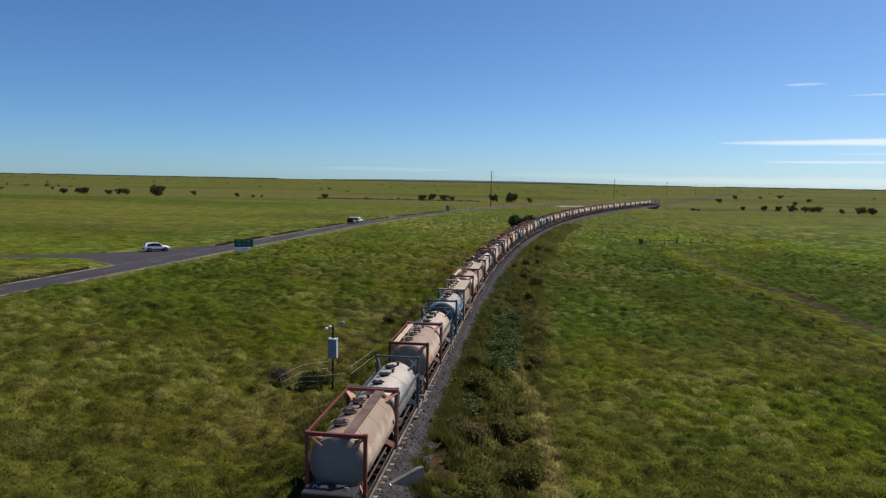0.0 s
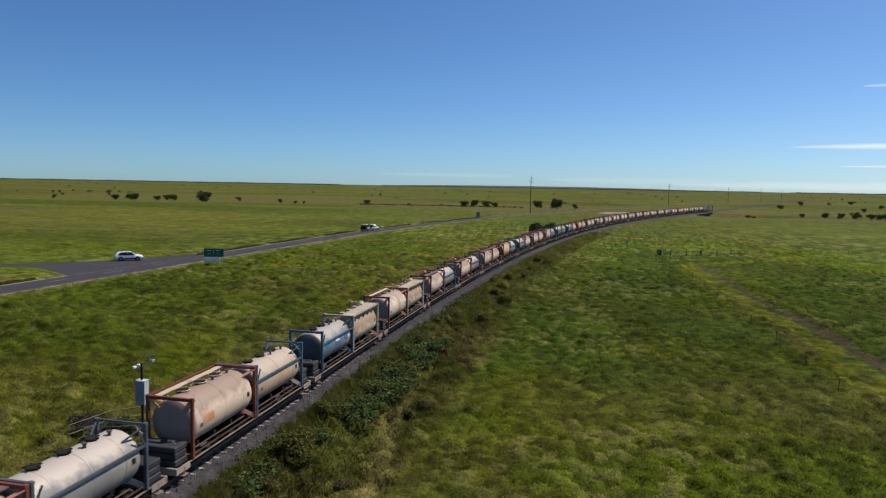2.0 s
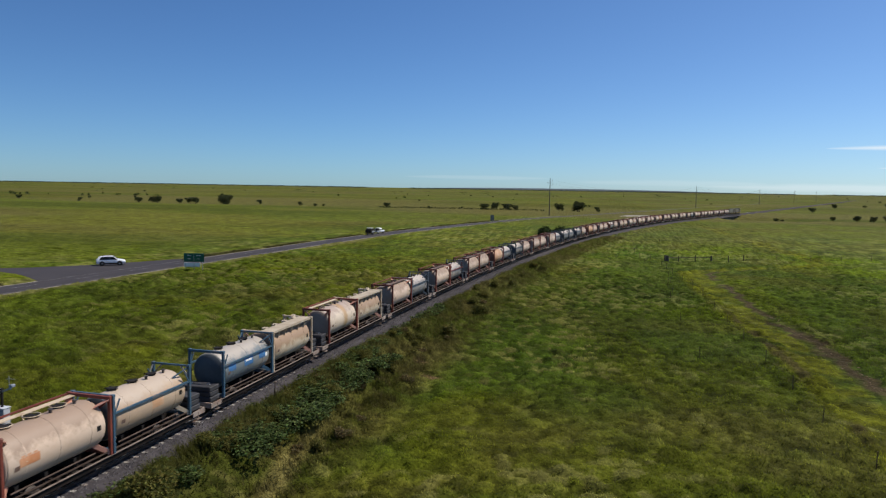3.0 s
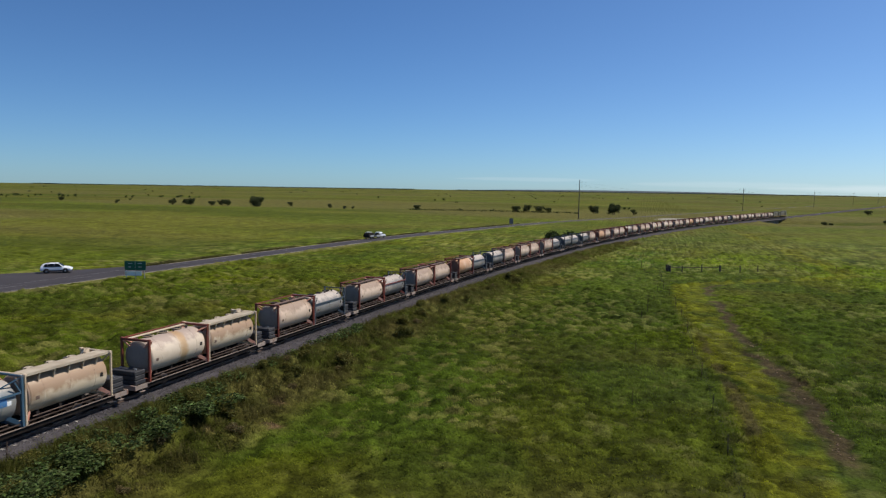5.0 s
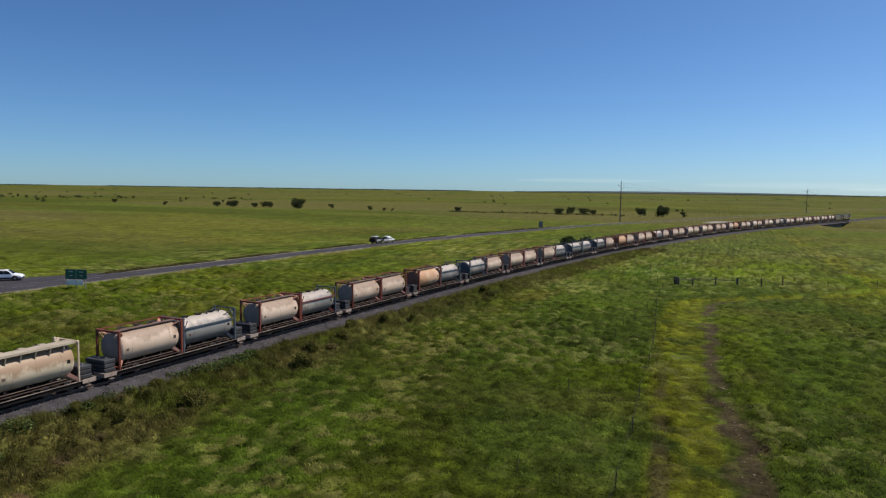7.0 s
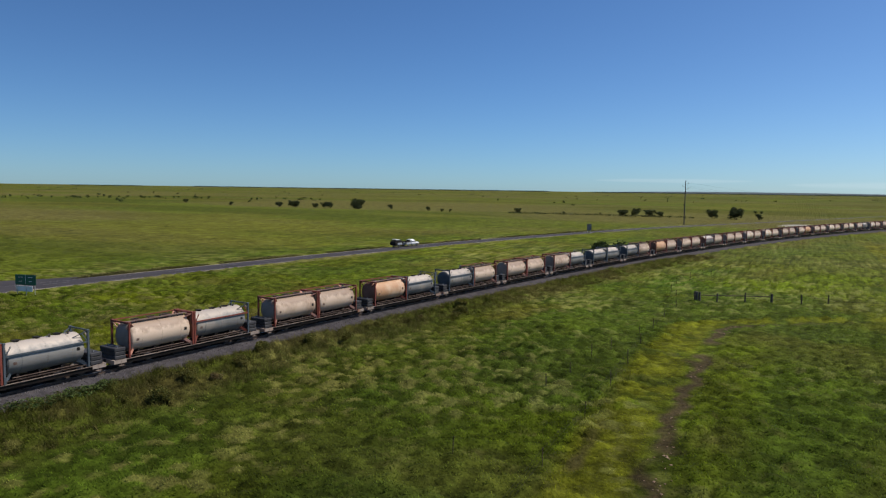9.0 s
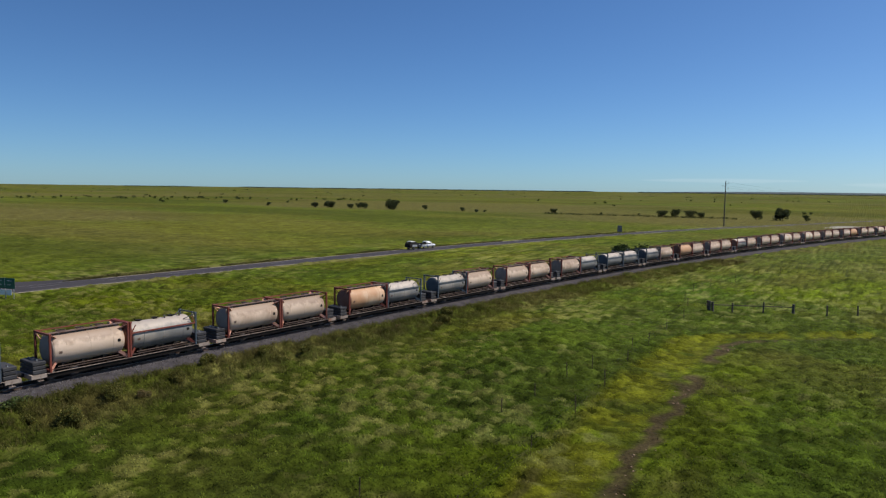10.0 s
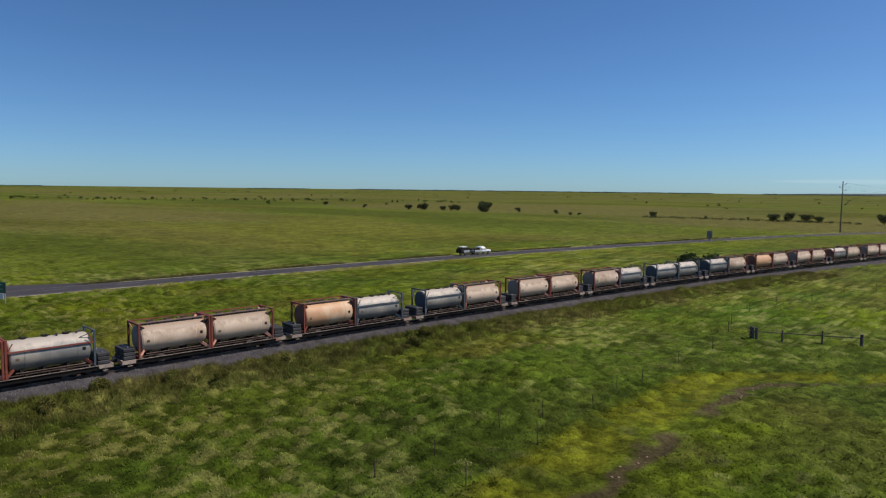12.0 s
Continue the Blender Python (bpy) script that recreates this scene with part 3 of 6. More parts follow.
def colour_at(x, y):
    d = off_track(x, y)
    c = blend(GREEN, OLIVE, smooth01(fbm(x, y, 28, 21), 0.35, 0.65))
    c = blend(c, LUSH, smooth01(fbm(x, y, 38, 31), 0.52, 0.72) * 0.75)
    c = blend(c, LUSH * 1.1, 0.9 * smooth01(fbm(x, y, 17, 33), 0.36, 0.58) * smooth01(np.hypot((x - 62) / 48, (y - 172) / 55), 1.2, 0.6))
    c = blend(c, LUSH, 0.8 * smooth01(fbm(x, y, 13, 35), 0.42, 0.62) * smooth01(np.hypot((x + 26) / 16, (y - 95) / 60), 1.2, 0.6))
    c = blend(c, C(0.125, 0.108, 0.033), 0.4 * smooth01(fbm(x, y, 11, 37), 0.52, 0.72))
    c = blend(c, C(0.058, 0.080, 0.013), 0.7 * smooth01(fbm(x, y, 15, 39), 0.52, 0.7))
    c = blend(c, C(0.060, 0.098, 0.012), 0.75 * smooth01(d, 7, 11) * (1 - smooth01(d, 16, 27)) * smooth01(fbm(x, y, 12, 40), 0.34, 0.56))
    c = blend(c, C(0.068, 0.096, 0.012), 0.6 * smooth01(-d, 10, 18) * smooth01(fbm(x, y, 10, 42), 0.42, 0.62))
    weeds = smooth01(d, 1.5, 3) * (1 - smooth01(d, 7, 12))
    low = blend(C(0.056, 0.066, 0.015), C(0.074, 0.088, 0.017), smooth01(y, 80, 115))
    c = blend(c, blend(low, C(0.105, 0.086, 0.038), smooth01(fbm(x, y, 6, 41), 0.48, 0.72)), weeds * 0.8)
    left = smooth01(-d, 1.5, 3) * (1 - smooth01(-d, 9, 16))
    c = blend(c, C(0.125, 0.100, 0.042), left * smooth01(fbm(x, y, 7, 43), 0.44, 0.68) * 0.65)
    strip = (1 - smooth01(np.abs(x - (rut_x(y) - 3.3)), 1.5, 2.9)) * smooth01(y, 30, 60)
    c = blend(c, C(0.054, 0.078, 0.013), 0.5 * smooth01(x, 3, 9) * (1 - smooth01(x, 24, 34)) * smooth01(y, 86, 100) * (1 - smooth01(y, 128, 145)))
    c = blend(c, C(0.056, 0.080, 0.013), 0.6 * smooth01(x, 42.5, 46) * (1 - smooth01(y, 120, 160)) * smooth01(fbm(x, y, 14, 46), 0.25, 0.5))
    c = blend(c, C(0.118, 0.098, 0.027), 0.4 * (1 - smooth01(x, 14, 28)) * (1 - smooth01(y, 52, 82)) * smooth01(fbm(x, y, 8, 97), 0.3, 0.6))
    tan = (1 - smooth01(np.abs(x - 3.3 + 1.1 * smooth01(y, 42, 58) + 1.2 * (fbm(x, y, 6, 99) - 0.5)), 0.35, 0.95)) * (1 - smooth01(y, 56, 66))
    c = blend(c, C(0.23, 0.19, 0.085), tan * 0.85)
    for px, py, pr in ((3.9, 77.3, 1.3), (5.9, 73.0, 1.2), (2.6, 70.5, 0.8)):
        c = blend(c, SOIL * 1.6, (1 - smooth01(np.hypot((x - px) / pr, (y - py) / pr / 0.7), 0.4, 1.0)) * smooth01(vnoise(x, y, 0.8, 101), 0.15, 0.45))
    c = blend(c, LUSH * 1.1, 0.9 * (1 - smooth01(np.hypot((x - 20.3) / 3.4, (y - 50.6) / 3.0), 0.4, 1.0)))
    c = blend(c, YELLOW, strip * smooth01(fbm(x, y, 3, 45), 0.2, 0.45) * 0.95)
    wide = 1.15 - 0.35 * smooth01(y, 92, 112)
    rut = (1 - smooth01(np.abs(x - rut_x(y) + 2.6 * (fbm(x, y, 2.2, 47) - 0.5)), 0.3 * wide, 1.1 * wide)) * smooth01(fbm(x, y, 5, 49), 0.26 + 0.1 * smooth01(y, 95, 115), 0.5) * (1 - smooth01(y, 146, 168))
    left_rut = (1 - smooth01(np.abs(x - rut_x(y) + 4.7 + 1.2 * (fbm(x, y, 3, 48) - 0.5)), 0.25, 0.7)) * smooth01(fbm(x, y, 4, 50), 0.42, 0.58) * (1 - smooth01(y, 100, 125))
    rut = np.maximum(rut, 0.75 * left_rut)
    c = blend(c, SOIL, rut * 0.97)
    c = blend(c, SOIL * 1.3, (1 - smooth01(np.hypot((x + 2.5) / 0.9, (y - 32.0) / 3.4) - 1.1 * (vnoise(x, y, 0.7, 96) - 0.5), 0.5, 1.0)) * smooth01(vnoise(x, y, 0.5, 93), 0.15, 0.6))
    far = smooth01(-off_road(x, y), 6, 40) + smooth01(y, 260, 420)
    band = blend(FAR, C(0.080, 0.092, 0.013), smooth01(fbm(x, y * 2.2, 160, 51), 0.42, 0.58))
    band = band * (0.8 + 0.4 * smooth01(fbm(x * 0.5, y * 1.6, 70, 57), 0.3, 0.7))[..., None]
    band = blend(band, C(0.118, 0.098, 0.038), smooth01(fbm(x, y * 3.0, 330, 53), 0.5, 0.65) * 0.8)
    c = blend(c, C(0.098, 0.104, 0.030), 0.55 * smooth01(y, 185, 240) * smooth01(d, 4, 12) * smooth01(fbm(x, y, 22, 58), 0.3, 0.6))
    kind = mounds(x, y)[1]
    own = (1 - rut) * (1 - smooth01(np.hypot(x - 15, y - 60), 160, 300)) * smooth01(y, 6, 21)
    c = c * (1 + own * (0.76 * ((kind * 7.3) % 1.0) - 0.38))[..., None]
    dry = smooth01(((kind * 13.7) % 1.0) + 1.1 * (fbm(x, y, 16, 66) - 0.5), 0.77, 1.05)
    c = blend(c, C(0.25, 0.225, 0.088), dry * own * 0.52)
    c = blend(c, band, np.clip(far, 0, 1))
    c = c * np.stack([0.95 - 0.10 * smooth01(x, 12, 34) * (1 - smooth01(y, 160, 260)), np.ones(np.shape(x)), np.full(np.shape(x), 0.75)], -1)
    verge = 1 - smooth01(np.abs(np.abs(off_road(x, y)) - 5.2), 0.6, 2.4)
    c = blend(c, C(0.17, 0.15, 0.06), verge * 0.5 * smooth01(fbm(x, y, 6, 55), 0.4, 0.6))
    return c


# ---- ground ----
def axis(lo, hi, step, end, grow=1.09, back=1.09):
    mid = list(np.arange(lo, hi, step))
    up, s = [mid[-1]], step
    while up[-1] < end:
        s = min(s * grow, 260)
        up.append(up[-1] + s)
    down, s = [lo], step
    while down[-1] > -end:
        s = min(s * back, 260)
        down.append(down[-1] - s)
    return np.array(down[:0:-1] + mid + up[1:])


gx, gy = axis(-46, 70, 0.27, 4750, 1.07, 1.055), axis(22, 146, 0.27, 4750, 1.045, 1.14)
GX, GY = np.meshgrid(gx, gy)
GZ = ground_z(GX, GY)
nxg, nyg = len(gx), len(gy)
idx = np.arange(nxg * nyg).reshape(nyg, nxg)
q = np.stack([idx[:-1, :-1], idx[:-1, 1:], idx[1:, 1:], idx[1:, :-1]], -1).reshape(-1, 4)
tri = np.concatenate([q[:, [0, 1, 2]], q[:, [0, 2, 3]]])
GC = colour_at(GX, GY)
GM = mounds(GX, GY)[0] * grown(GX, GY)


def sparse(x, y):
    """From 0 in the near fields to 1 where single tufts are no longer built."""
    return smooth01(np.hypot(np.maximum(np.abs(x - 12) - 45, 0) / 35, np.maximum(y - 110, 0) / 130), 0, 1.2)


# shade between the tufts, painted as a darker ground colour in the near fields
tuft_shade = (1 - smooth01(GY, 95, 195)) * (1 - sparse(GX, GY)) * smooth01(np.abs(off_track(GX, GY)), 2, 3) * smooth01(np.abs(off_road(GX, GY)), 4, 7) * (GX > -60)
tuft_shaded = GC * blend(C(1.0, 1.0, 1.0), C(0.62, 0.60, 0.58), tuft_shade)
ground = tri_mesh("ground", np.stack([GX, GY, GZ], -1).reshape(-1, 3), tri, GRASSLAND, tuft_shaded.reshape(-1, 3), True)
tagged(ground, "flat open grassland of green and straw-coloured grass", "grassland", kind="structure")


SLOPE_Y, SLOPE_X = np.gradient(GZ, gy, gx)


def lie(x, y):
    """Height, slopes and colour of the ground at places, read between the corners of its sheet."""
    i, j = np.clip(np.searchsorted(gx, x) - 1, 0, nxg - 2), np.clip(np.searchsorted(gy, y) - 1, 0, nyg - 2)
    u, v = (x - gx[i]) / (gx[i + 1] - gx[i]), (y - gy[j]) / (gy[j + 1] - gy[j])

    def between(g):
        return g[j, i] * (1 - u) * (1 - v) + g[j, i + 1] * u * (1 - v) + g[j + 1, i] * (1 - u) * v + g[j + 1, i + 1] * u * v

    colour = GC[np.where(v > 0.5, j + 1, j), np.where(u > 0.5, i + 1, i)]
    return between(GZ), between(SLOPE_X), between(SLOPE_Y), colour, between(GM)


def ribbon(name, xf, y0, y1, offs, mat, step=2.0, label="", category="", lift=0.0, follow=False):
    """A strip along a line of the plan: rows of (distance to the side, height)."""
    ys = np.arange(float(y0), y1 + step, step)
    sl = (xf(ys + 1) - xf(ys - 1)) / 2
    nrm = np.sqrt(1 + sl * sl)
    run = base_z(xf(ys), ys) if follow else lift
    vs = np.stack([np.stack([xf(ys) + o / nrm, ys - o * sl / nrm, np.full_like(ys, z) + run], -1) for o, z in offs], 1)
    m, k = len(ys), len(offs)
    ii = np.arange(m * k).reshape(m, k)
    qq = np.stack([ii[:-1, :-1], ii[:-1, 1:], ii[1:, 1:], ii[1:, :-1]], -1).reshape(-1, 4)
    ob = tri_mesh(name, vs.reshape(-1, 3), np.concatenate([qq[:, [0, 1, 2]], qq[:, [0, 2, 3]]]), mat)
    if label:
        tagged(ob, label, category, kind="structure")
    return ob


road = ribbon("road", road_x, -40, 2400, [(-3.3, -0.25), (-3.05, 0.03), (0, 0.09), (3.05, 0.03), (3.3, -0.25)], ASPHALT, 3, "grey two-lane sealed highway with worn edges", "road", follow=True)
for side in (-1, 1):
    ribbon("road_shoulder", road_x, -40, 2400, [(side * 3.3 - 0.5, -0.2), (side * 3.3 - 0.3, 0.025), (side * 3.3 + 0.1, 0.025), (side * 3.3 + 0.45, -0.2)], GRAVEL, 3,
           "pale gravel shoulder along the highway", "road shoulder", follow=True)
    ribbon("edge_line", road_x, -40, 900, [(side * 2.75 - 0.05, 0.062), (side * 2.75 + 0.05, 0.062)], LINE_PAINT, 4, "worn white painted edge line on the road", "road marking", follow=True)


def centre_line(y0, y1):
    bm = bmesh.new()
    y = y0
    while y < y1:
        a, b = (Vector((float(road_x(v)), v, 0.132 + float(base_z(road_x(v), v)))) for v in (y, y + 4))
        n = Vector((b.y - a.y, a.x - b.x, 0)).normalized() * 0.06
        bm.faces.new([bm.verts.new(v) for v in (a - n, a + n, b + n, b - n)])
        y += 11
    tagged(mesh_object("centre_line", bm, LINE_PAINT), "worn dashed white centre line on the road", "road marking", kind="structure")


centre_line(20, 700)

# side road with a flared mouth
bm = bmesh.new()
near_edge, far_edge = [], []
for i in range(61):
    for edge, sgn, end in ((near_edge, -1, 6.0), (far_edge, 1, 21.0)):
        a = -90 + (90 + end) * i / 60
        o = sgn * float(side_edges(a)[0 if sgn < 0 else 1])
        sx_, sy_ = SIDE_AT[0] + SIDE_WAY[0] * a - SIDE_WAY[1] * o, SIDE_AT[1] + SIDE_WAY[1] * a + SIDE_WAY[0] * o
        edge.append(bm.verts.new((sx_, sy_, 0.045 + float(base_z(sx_, sy_)))))
for i in range(60):
    bm.faces.new((near_edge[i], near_edge[i + 1], far_edge[i + 1], far_edge[i]))
mid = [bm.verts.new((float(road_x(v)) - 1.5, v, 0.045 + float(base_z(road_x(v), v)))) for v in (100.0, 145.0)]
bm.faces.new((near_edge[-1], mid[0], mid[1], far_edge[-1]))
tagged(mesh_object("side_road", bm, ASPHALT), "grey sealed side road meeting the highway at a flared junction", "road", kind="structure")

ballast = ribbon("ballast", track_x, -160, 2400, [(-3.3, -0.3), (-2.4, 0.0), (-1.45, 0.47), (-1.1, 0.5), (1.1, 0.5), (1.4, 0.47), (2.25, 0.02), (3.1, -0.3)], BALLAST, 2,
                 "dark grey crushed-stone railway ballast", "ballast", lift=0.8)
for side in (-0.5335, 0.5335):
    ribbon("rail", track_x, -160, 1500, [(side - 0.06, 0.53), (side - 0.06, 0.545), (side - 0.012, 0.56), (side - 0.012, 0.655), (side - 0.035, 0.665), (side - 0.035, 0.695),
                                        (side + 0.035, 0.695), (side + 0.035, 0.665), (side + 0.012, 0.655), (side + 0.012, 0.56), (side + 0.06, 0.545), (side + 0.06, 0.53)], RAIL, 2,
           "rust-brown steel rail of the track", "rail", lift=0.8)
    ribbon("rail_head", track_x, -160, 1500, [(side - 0.03, 0.6985), (side + 0.03, 0.6985)], RAIL_TOP, 2, "polished running surface of the rail", "rail", lift=0.8)


# ---- tank containers ----
def tank_container(tank_mat, frame_mat, style, label, walk_mat=RUSTY, gusset=None, far_frame=None, emblem=None, end_mat=HEAD_BROWN):
    """A 20-foot tank container along y, its base middle at the origin. style: 'top' has rails along the top and a walkway,
    'mid' has rails at two thirds of the height and open sloped ends, 'walk' has a broad top walkway and thin posts."""
    L, W, H = 6.06, 2.44, 2.82
    ob = empty("tank_container")
    tagged(ob, label, "tank container", "tank containers on the train")
    far_frame = far_frame or frame_mat
    gusset = gusset or frame_mat
    R, zc = (1.17, 1.48) if style != "mid" else (1.12, 1.44)
    half = 2.72
    prof = [(-half - 0.22, 0.05), (-half - 0.2, 0.45), (-half - 0.12, 0.8), (-half, R - 0.1), (-half + 0.06, R - 0.03), (-half + 0.14, R), (-1.4, R), (-0.1, R)]
    prof += [(-s, r) for s, r in prof[::-1]]
    bm = bmesh.new()
    lathe(bm, prof[4:], "y", (0, 0, zc), 28)
    shell = part("tank", bm, tank_mat, ob, "", True)
    # only the -y end gets the darker colour that paints its shade
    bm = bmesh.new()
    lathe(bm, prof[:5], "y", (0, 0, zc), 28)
    part("tank_end", bm, end_mat, shell, "dished tank end, coloured darker to paint its shade", True)
    for y in (-1.75, 0.02, 1.8):
        bm = bmesh.new()
        lathe(bm, [(y - 0.035, R - 0.02), (y - 0.035, R + 0.008), (y + 0.035, R + 0.008), (y + 0.035, R - 0.02)], "y", (0, 0, zc), 28)
        part("shell_band", bm, tank_mat, shell)
    pw = 0.15 if style != "walk" else 0.11
    for ey, fm in ((-1, frame_mat), (1, far_frame)):
        y = ey * (L / 2 - pw / 2)
        for sx in (-1, 1):
            x = sx * (W / 2 - pw / 2)
            top = H - 0.01
            part("corner_post", bms((beam, (x, y, 0.0), (x, y, top), pw, pw, 0.012)), fm, ob)
            part("corner_casting", bms((block, sx * (W / 2 - 0.085), ey * (L / 2 - 0.085), H - 0.055, 0.18, 0.18, 0.13, 0.015)), fm, ob)
            part("gusset", bms((beam, (x, y - ey * 0.04, 0.12), (sx * 0.72, y - ey * 0.62, 0.62), 0.05, 0.22)), gusset, ob)
            if style == "top":
                part("top_gusset", bms((beam, (x, y - ey * 0.05, H - 0.14), (sx * 0.66, y - ey * 0.55, zc + 0.88), 0.30, 0.035)), gusset, ob)
        if style == "mid" and ey == 1:
            part("top_beam", bms((beam, (-W / 2 + 0.1, y, H - 0.06), (W / 2 - 0.1, y, H - 0.06), 0.09, 0.09)), fm, ob)
            for sx in (-1, 1):
                part("end_brace", bms((beam, (sx * (W / 2 - 0.08), y, H - 0.1), (sx * 0.75, y - 0.95, zc + 0.85), 0.06, 0.06)), fm, ob)
                part("corner_brace", bms((beam, (sx * (W / 2 - 0.12), y, H - 0.62), (sx * (W / 2 - 0.62), y, H - 0.12), 0.05, 0.06)), HEADSTOCK, ob, "pale diagonal corner brace")
        else:
            part("top_beam", bms((beam, (-W / 2 + pw, y, H - 0.09), (W / 2 - pw, y, H - 0.09), 0.14, 0.15, 0.01)), fm, ob)
        part("bottom_beam", bms((beam, (-W / 2 + pw, y, 0.10), (W / 2 - pw, y, 0.10), 0.16, 0.18, 0.01)), fm, ob)
        if style != "mid":
            for sx in (-1, 1):
                part("end_brace", bms((beam, (sx * (W / 2 - 0.14), y, H - 0.18), (sx * 0.62, y - ey * 0.12, H - 0.62), 0.05, 0.09)), gusset if ey < 0 else fm, ob)
    for sx in (-1, 1):
        x = sx * (W / 2 - 0.05)
        y0 = L / 2 - 0.16
        if style == "top" and sx < 0:
            part("top_rail", bms((beam, (x, -y0, H - 0.07), (x, y0, H - 0.07), 0.07, 0.08)), walk_mat if sx > 0 else frame_mat, ob)
        elif style == "mid":
            part("side_rail", bms((beam, (x, -y0, 1.90), (x, y0, 1.90), 0.08, 0.10), (beam, (x, -y0, 1.90), (x, -y0 + 0.35, H - 0.3), 0.06, 0.06), (beam, (x, y0, 1.90), (x, y0 - 0.35, H - 0.3), 0.06, 0.06)), frame_mat, ob)
        part("bottom_rail", bms((beam, (x * 0.93, -y0, 0.16), (x * 0.93, y0, 0.16), 0.05, 0.06)), RAIL, ob)
        part("heating_pipe", bms((tube, (x * 0.72, -2.3, 0.26), (x * 0.72, 2.3, 0.26), 0.04)), RAIL, ob)
    for y in (-1.9, -0.4, 1.2):
        part("saddle", bms((block, 0, y, 0.24, 1.5, 0.18, 0.44)), BLACK, ob)
    # top: walkway and manholes
    if style == "walk":
        part("walkway", bms((block, 0.62, 0, H - 0.05, 0.95, 5.7, 0.05)), walk_mat, ob, "dusty flat walkway along the tank's top")
        part("walkway_edge", bms((beam, (1.12, -2.85, H - 0.09), (1.12, 2.85, H - 0.09), 0.04, 0.14)), walk_mat, ob)
        for y in (-2.0, -1.0, 0, 1.0, 2.0):
            part("walkway_bracket", bms((beam, (1.1, y, H - 0.1), (0.92, y, zc + 0.66), 0.05, 0.10)), walk_mat, ob)
        part("valve_guard", bms((beam, (-0.25, 2.1, H - 0.1), (-0.05, 2.35, H + 0.2), 0.3, 0.03), (beam, (0.15, 2.1, H - 0.1), (-0.05, 2.35, H + 0.2), 0.3, 0.03)), frame_mat, ob)
    elif style == "top":
        if walk_mat is RUSTY:
            part("walkway", bms((block, 0.40, 0, H - 0.10, 0.42, 5.75, 0.04)), walk_mat, ob, "rusty grating walkway along the tank's top")
            for y in (-1.9, 0, 1.9):
                part("walkway_bracket", bms((beam, (0.45, y, H - 0.12), (0.50, y, zc + 0.97), 0.05, 0.06)), walk_mat, ob)
        else:
            part("walkway", bms((block, -0.86, 0, H - 0.12, 0.30, 5.75, 0.04)), walk_mat, ob, "narrow pale walkway along the tank's top")
            for y in (-1.9, 0, 1.9):
                part("walkway_bracket", bms((beam, (-0.9, y, H - 0.13), (-0.72, y, zc + 0.7), 0.05, 0.06)), walk_mat, ob)
    mx = -0.25 if style != "mid" else -0.1
    for y in (-1.55, -0.1, 1.35):
        zt = zc + math.sqrt(R * R - mx * mx)
        hatch = part("manhole", bms((lathe, [(zt - 0.05, 0.23), (zt + 0.06, 0.23), (zt + 0.065, 0.27), (zt + 0.10, 0.27), (zt + 0.12, 0.2)], "z", (mx, y, 0), 14)), BLACK if style != "walk" else walk_mat, ob)
        for a in range(5):
            t = a * 2 * math.pi / 5
            part("clamp", bms((beam, (mx + 0.2 * math.cos(t), y + 0.2 * math.sin(t), zt + 0.11), (mx + 0.34 * math.cos(t), y + 0.34 * math.sin(t), zt + 0.09), 0.05, 0.05)), BLACK, hatch)
        if style == "top":
            loop = bms((torus, (mx, y, zt + 0.12), 0.36, 0.022))
            part("guard_ring", loop, walk_mat, ob)
    for y in (0.62, 2.0):
        part("valve", bms((tube, (mx + 0.3, y, zc + R - 0.1), (mx + 0.3, y, zc + R + 0.14), 0.07), (tube, (mx + 0.3, y, zc + R + 0.14), (mx + 0.3, y, zc + R + 0.18), 0.11)), WHEEL, ob)
    def decal(name, y0, y1, a0, a1, mat, lab):
        bm2, r = bmesh.new(), R + 0.006
        cols = []
        for k in range(7):
            a = radians(a0 + (a1 - a0) * k / 6)
            cols.append([bm2.verts.new((r * math.cos(a), yy, zc + r * math.sin(a))) for yy in (y0, y1)])
        for p, q3 in zip(cols, cols[1:]):
            bm2.faces.new((p[0], p[1], q3[1], q3[0]))
        part(name, bm2, mat, ob, lab)

    decal("data_plate", 2.1, 2.35, -4, 8, BLACK if tank_mat is not BLUEGREY else SIGN_WHITE, "small dark marking panel")
    decal("hazard_mark", -2.35, -2.1, -12, -2, RUSTY, "small faded hazard mark")
    if emblem == "orange":
        decal("emblem", -2.1, -1.1, -8, 10, LOGO_ORANGE, "faded orange emblem panel")
        for k in range(3):
            decal("emblem_bar", -2.0 + k * 0.3, -1.8 + k * 0.3, 11, 14, LOGO_ORANGE, "faded orange bar over the emblem")
    if emblem == "blue":
        decal("emblem", -0.5, 0.55, -8, 24, LOGO_BLUE, "blue emblem panel with a pale bar")
        decal("emblem_bar", -0.35, 0.4, 6, 13, SIGN_WHITE, "pale bar in the emblem")
        decal("blue_panel", 1.3, 2.1, -4, 20, LOGO_BLUE, "small faded blue panel")
        decal("blue_panel", -2.3, -1.5, -4, 20, LOGO_BLUE, "small faded blue panel")
    if emblem == "patch":
        decal("patch", -0.1, 0.8, -10, 14, ORANGE, "pale orange square patch")
    return ob


